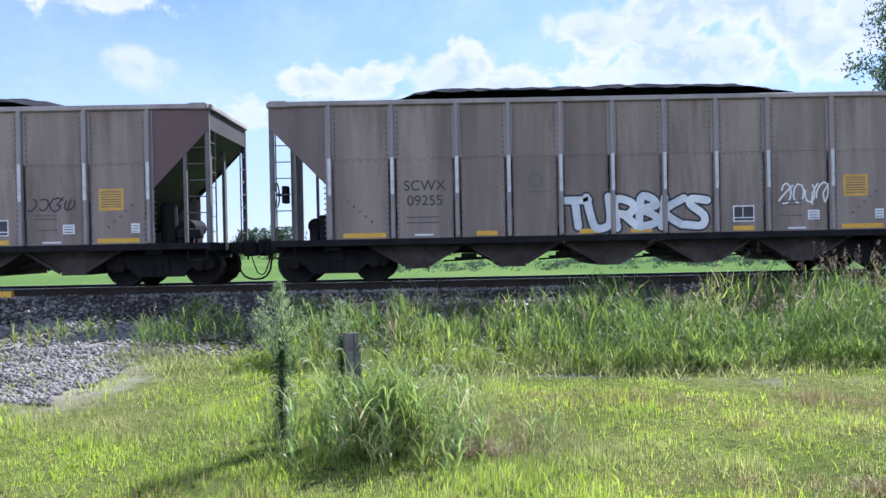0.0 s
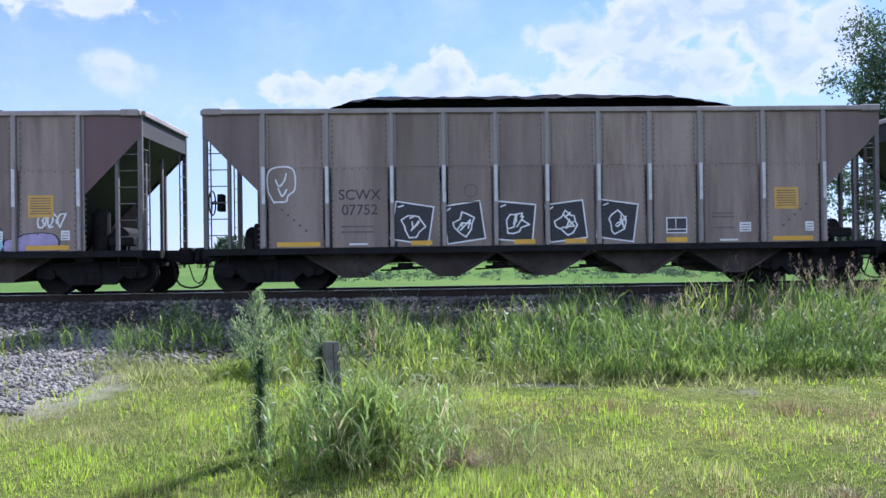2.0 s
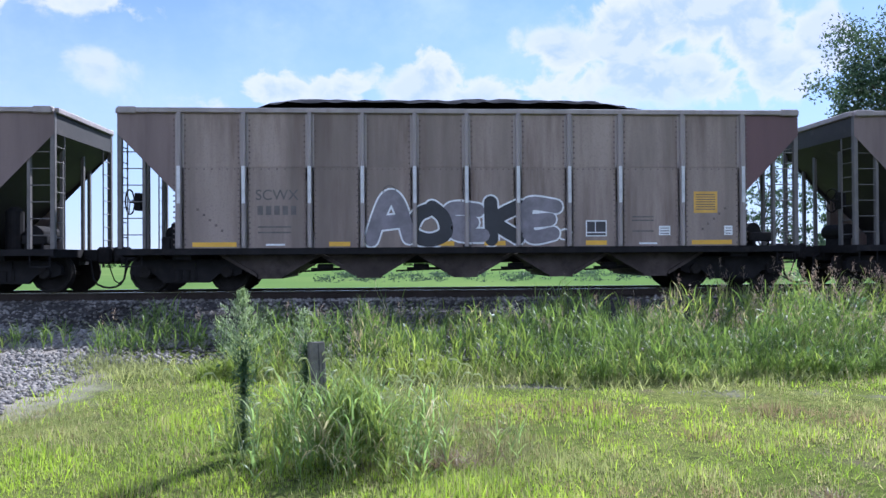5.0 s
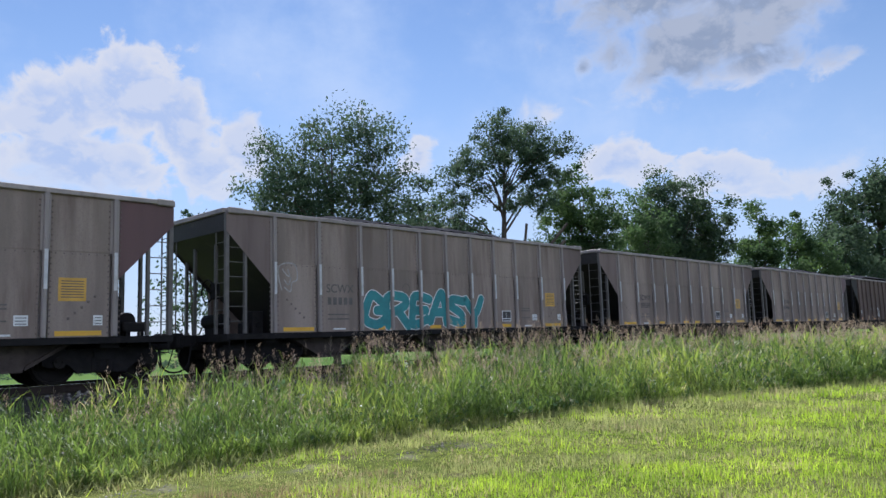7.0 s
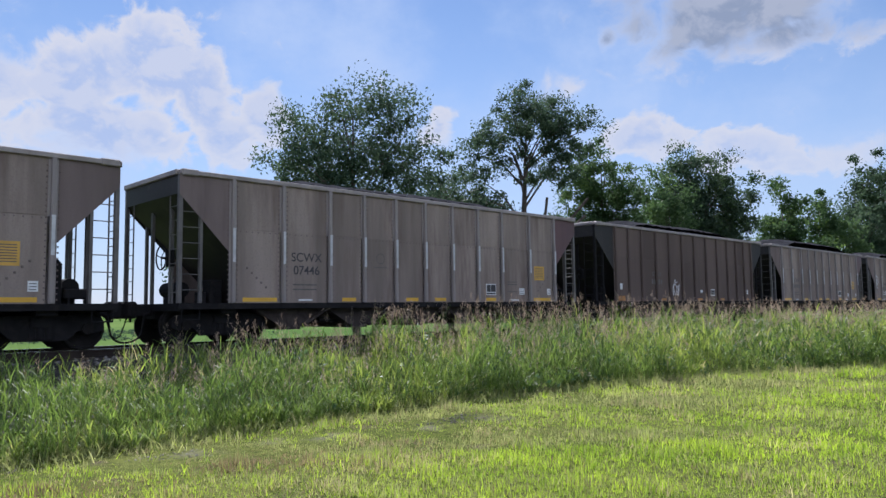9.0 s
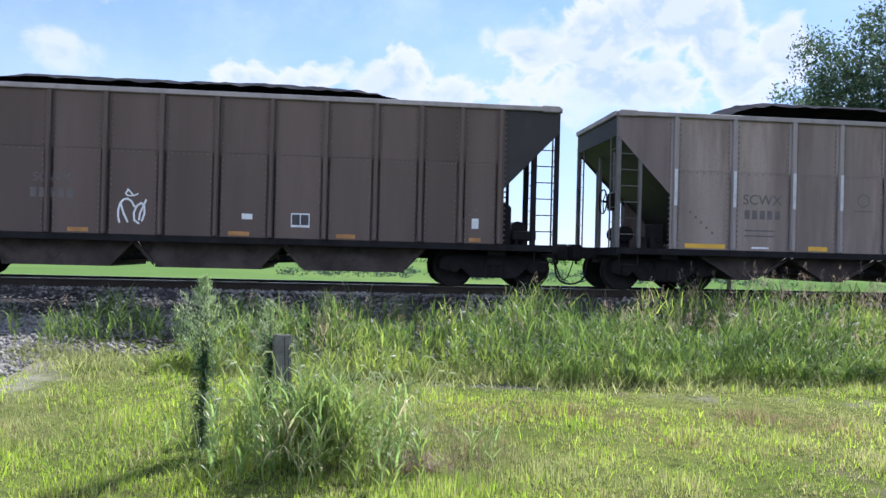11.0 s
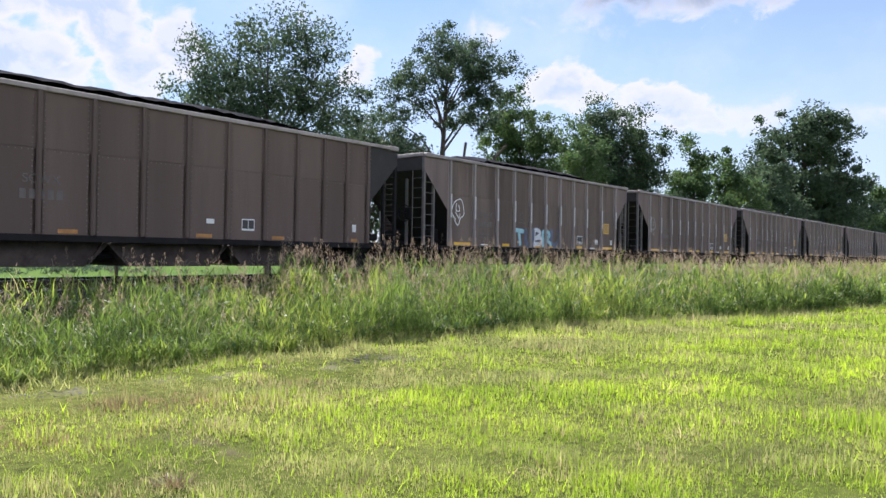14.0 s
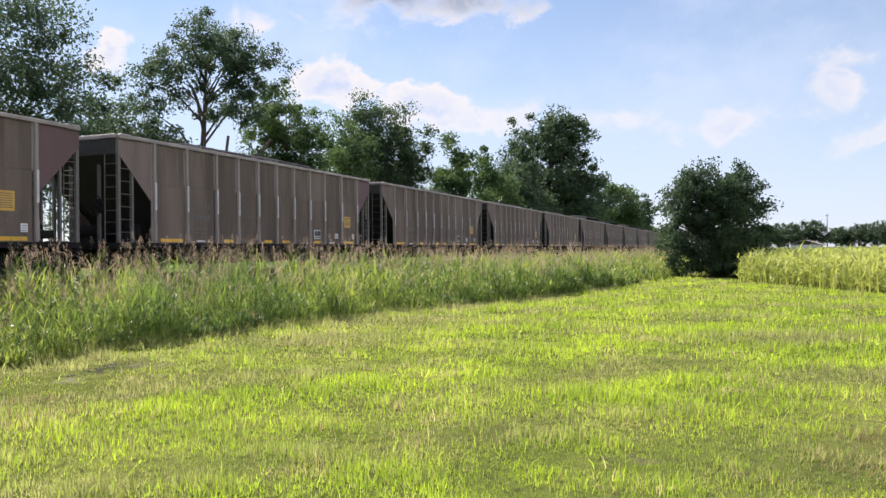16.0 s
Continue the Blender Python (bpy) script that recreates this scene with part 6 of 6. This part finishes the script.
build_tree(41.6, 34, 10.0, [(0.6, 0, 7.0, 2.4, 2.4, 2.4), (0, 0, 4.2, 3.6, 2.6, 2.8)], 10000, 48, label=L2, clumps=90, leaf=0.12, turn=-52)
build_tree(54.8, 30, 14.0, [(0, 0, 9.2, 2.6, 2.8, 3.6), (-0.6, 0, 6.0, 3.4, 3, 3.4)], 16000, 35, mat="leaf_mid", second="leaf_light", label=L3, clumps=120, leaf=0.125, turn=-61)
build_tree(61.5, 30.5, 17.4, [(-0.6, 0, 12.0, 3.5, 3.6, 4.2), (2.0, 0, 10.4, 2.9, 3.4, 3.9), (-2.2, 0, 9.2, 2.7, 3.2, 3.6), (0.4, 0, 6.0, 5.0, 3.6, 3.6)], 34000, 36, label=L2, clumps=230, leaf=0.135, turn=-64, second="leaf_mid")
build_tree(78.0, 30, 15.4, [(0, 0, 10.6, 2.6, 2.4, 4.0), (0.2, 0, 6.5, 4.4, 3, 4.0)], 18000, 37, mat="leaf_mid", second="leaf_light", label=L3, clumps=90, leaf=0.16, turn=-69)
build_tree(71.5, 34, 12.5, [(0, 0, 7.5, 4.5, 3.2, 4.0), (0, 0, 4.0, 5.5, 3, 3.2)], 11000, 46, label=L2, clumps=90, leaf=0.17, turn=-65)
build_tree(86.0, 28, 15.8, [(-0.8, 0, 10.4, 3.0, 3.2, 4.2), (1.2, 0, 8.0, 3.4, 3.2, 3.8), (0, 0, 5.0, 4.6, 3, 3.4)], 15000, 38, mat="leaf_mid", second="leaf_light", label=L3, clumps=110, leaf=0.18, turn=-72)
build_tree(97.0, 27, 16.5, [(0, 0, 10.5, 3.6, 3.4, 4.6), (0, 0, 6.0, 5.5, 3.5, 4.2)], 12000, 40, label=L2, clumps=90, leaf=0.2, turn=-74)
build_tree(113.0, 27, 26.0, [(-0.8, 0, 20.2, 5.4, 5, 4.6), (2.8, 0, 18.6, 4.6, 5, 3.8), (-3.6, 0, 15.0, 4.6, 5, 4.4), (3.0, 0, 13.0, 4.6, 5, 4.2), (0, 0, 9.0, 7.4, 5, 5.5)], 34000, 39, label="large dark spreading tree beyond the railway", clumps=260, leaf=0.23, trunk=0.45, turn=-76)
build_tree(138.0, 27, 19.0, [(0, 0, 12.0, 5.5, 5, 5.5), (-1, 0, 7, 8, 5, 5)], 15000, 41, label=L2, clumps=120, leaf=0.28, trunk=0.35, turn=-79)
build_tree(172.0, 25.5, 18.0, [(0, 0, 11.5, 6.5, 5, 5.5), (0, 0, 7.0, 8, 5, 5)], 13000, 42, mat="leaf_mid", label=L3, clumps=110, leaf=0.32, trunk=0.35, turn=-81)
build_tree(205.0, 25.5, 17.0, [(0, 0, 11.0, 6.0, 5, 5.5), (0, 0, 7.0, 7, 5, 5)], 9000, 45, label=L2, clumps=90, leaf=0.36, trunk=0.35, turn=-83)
# the round tree that closes the mown strip
build_tree(44.5, 1.35, 7.1, [(0.1, 0, 4.7, 1.9, 1.9, 2.0), (-1.35, 0, 3.9, 1.6, 1.8, 2.0), (1.5, 0, 3.9, 1.6, 1.8, 1.8), (-0.9, 0, 1.9, 2.2, 2.0, 1.6), (1.1, 0, 1.7, 1.9, 2.0, 1.5), (0.5, 0.2, 0.6, 2.0, 1.8, 0.6)], 42000, 43, label="round dark green tree at the edge of the mown grass", clumps=290, leaf=0.085, low=0.18, flat=0.85, turn=-88, second="leaf_mid")


# ---- corn field, far trees, barn ----
def build_corn():
    rng = np.random.RandomState(15)
    rows = []
    for k in range(60):
        # rows run away from the viewer, beside the mown strip
        off = k * 0.76
        n = 220
        s = np.cumsum(rng.uniform(0.16, 0.34, n) * np.linspace(1, 2.6, n))
        ox, oy = 37.2 - off * 0.886, -0.05 - off * 0.464
        rows.append(np.stack([ox + s * 0.995, oy - s * 0.10], -1))
    p = np.concatenate(rows)
    p = p[(p[:, 0] < 130) & (rng.uniform(0, 1, len(p)) < np.where(p[:, 0] < 46, 0.9, 0.16))]
    n = len(p)
    p += rng.normal(0, 0.09, p.shape)
    h = rng.uniform(1.05, 1.55, n)
    k = 9
    base = np.repeat(np.stack([p[:, 0], p[:, 1], np.full(n, 0.05)], -1), k, 0)
    base[:, 2] += rng.uniform(0.08, 0.95, n * k) * np.repeat(h, k)
    base[:, :2] += rng.normal(0, 0.03, (n * k, 2))
    heading = rng.uniform(0, 6.28, n * k)
    ob = blades("corn_field", base, rng.uniform(0.35, 0.70, n * k), rng.uniform(0.045, 0.075, n * k), heading, rng.uniform(0.1, 0.6, n * k), rng.uniform(0.5, 2.0, n * k), M["corn"], 2)
    tagged(ob, "field of young green corn beyond the mown grass", "corn", kind="stuff")
    st = np.stack([p[:, 0], p[:, 1], np.full(n, 0.0)], -1)
    ob = blades("corn_stalks", st, h, np.full(n, 0.05), rng.uniform(0, 6.28, n), rng.uniform(0, 0.06, n), np.zeros(n), M["corn"], 1 + 1)
    tagged(ob, "upright green stalks of the corn field", "corn", kind="stuff")


build_corn()
far_proto = None
for n, (x, y, hgt) in enumerate([(370, -12, 13), (385, -22, 12), (400, -33, 13), (420, -48, 14), (415, -58, 15), (430, -70, 14), (425, -82, 12), (440, -95, 14), (430, -110, 15), (450, -128, 14), (445, -150, 14), (460, -180, 15), (395, -5, 12), (420, 6, 14)]):
    if far_proto is None:
        far_proto = build_tree(x, y, hgt, [(0, 0, 8.5, 5.5, 6.5, 4.0), (0, 2.5, 5.5, 5.5, 5.5, 4.0), (0, -3, 5.5, 5.5, 5.5, 4)], 5200, 50, flat=0.85, label="distant tree in a line across the fields", clumps=90, leaf=0.42, trunk=0.4, name="distant_tree")
        tagged(far_proto, group="distant trees")
    else:
        copy_thing(far_proto, pose(x, y, 0, 0, 0, n * 77) @ Matrix.Diagonal((1.15, 1.15, 1.0 + 0.25 * (n % 3) / 2, 1)))
for n, (x, y) in enumerate([(-60, 240), (-48, 232), (20, 260), (150, 250), (-150, 250), (-120, 245)]):
    copy_thing(far_proto, pose(x, y, -3.0, 0, 0, n * 51))


def build_hedge():
    rng = np.random.RandomState(16)
    n = 500
    x = rng.uniform(-160, 260, n)
    y = 135 + 6 * np.sin(x * 0.05) + rng.normal(0, 2.0, n)
    cs = np.stack([x, y, rng.uniform(-0.2, 1.3, n)], -1)
    me = leaf_cloud("hedgerow", cs, rng.uniform(0.8, 2.2, n), 9000, 0.45, M["leaf_light"], rng)
    tagged(new("hedgerow", me), "low green hedgerow across the far field", "hedge", kind="stuff")
    n = 260
    x = rng.uniform(-6, 34, n)
    y = rng.uniform(52, 75, n)
    cs = np.stack([x, y, rng.uniform(-0.4, 0.1, n)], -1)
    me = leaf_cloud("field_weeds", cs, rng.uniform(0.4, 0.9, n), 13000, 0.10, M["leaf"], rng)
    tagged(new("field_weeds", me), "patch of rough weeds in the field behind the track", "weeds", kind="stuff")


build_hedge()


def build_barn():
    barn = new("barn")
    barn.matrix_world = pose(378, -29.5, 0.0, 0, 0, 80)
    part("wall", boxes((-6, 6, -9, 9, 0, 2.6)), M["barn"], barn)
    bm = bmesh.new()
    prism(bm, [(-6.6, 2.5), (0, 4.6), (6.6, 2.5), (6.6, 2.7), (0, 4.85), (-6.6, 2.7)], -9.5, 9.5)
    part("roof", bm, M["steel"], barn)
    bm = bmesh.new()
    prism(bm, [(-6, 2.6), (6, 2.6), (0, 4.6)], -8.95, -8.9)
    part("gable", bm, M["barn"], barn)
    part("door", boxes((-1.6, 1.6, -9.06, -9.0, 0, 2.4)), M["faint"], barn)
    tagged(barn, "low pale metal barn far across the corn field", "barn")
    mast = new("mast")
    mast.location = (400, -40, 0)
    bm = bmesh.new()
    rod(bm, (0, 0, 0), (0, 0, 17.5), 0.35, 6, 0.15)
    part("pole", bm, M["steel"], mast)
    part("aerial", boxes((-0.2, 0.2, -0.9, 0.9, 16.6, 16.8)), M["steel"], mast)
    tagged(mast, "thin grey mast rising from distant trees", "mast")


build_barn()


def build_marker():
    marker = new("yellow_marker")
    marker.location = (-9.42, 16.4, RAIL_Z - 0.19)
    part("block", boxes((-0.36, 0.36, -0.06, 0.06, 0.02, 0.17), bevel=0.012), M["yellow"], marker)
    part("foot", boxes((-0.30, -0.20, -0.08, 0.08, 0.0, 0.022)), M["black"], marker)
    part("foot", boxes((0.20, 0.30, -0.08, 0.08, 0.0, 0.022)), M["black"], marker)
    tagged(marker, "low yellow painted block on ballast beside the rail", "track marker")


build_marker()


def motions():
    """The train runs past to the left, slowly gaining speed, its wheels rolling."""
    times = [0, 1, 2, 3, 4, 5, 6, 7, 8, 9, 10, 11, 12, 13, 14, 15, 16]
    for number, car in TRAIN.items():
        walk(car, [(t, pose(car_x(number, t), TRACK_Y, RAIL_Z)) for t in times])
    steps = [k / FPS for k in range(16 * FPS + 1)]
    first = [o for o in TRAIN[0].children if o.name.startswith("wheelset")]
    for wheel in first:
        x = wheel.location.x
        walk(wheel, [(t, pose(x, 0, WHEEL_R) @ pose(0, 0, 0, 0, -math.degrees((car_x(0, 0) - car_x(0, t)) / WHEEL_R) % 360, 0)) for t in steps])
    for number, car in TRAIN.items():
        for wheel in (o for o in car.children if o.name.startswith("wheelset")):
            like = min(first, key=lambda f: abs(f.location.x - wheel.location.x))
            if wheel is not like:
                wheel.rotation_mode = "QUATERNION"
                wheel.animation_data_create()
                wheel.animation_data.action = like.animation_data.action
                wheel.animation_data.action_slot = like.animation_data.action_slot


motions()
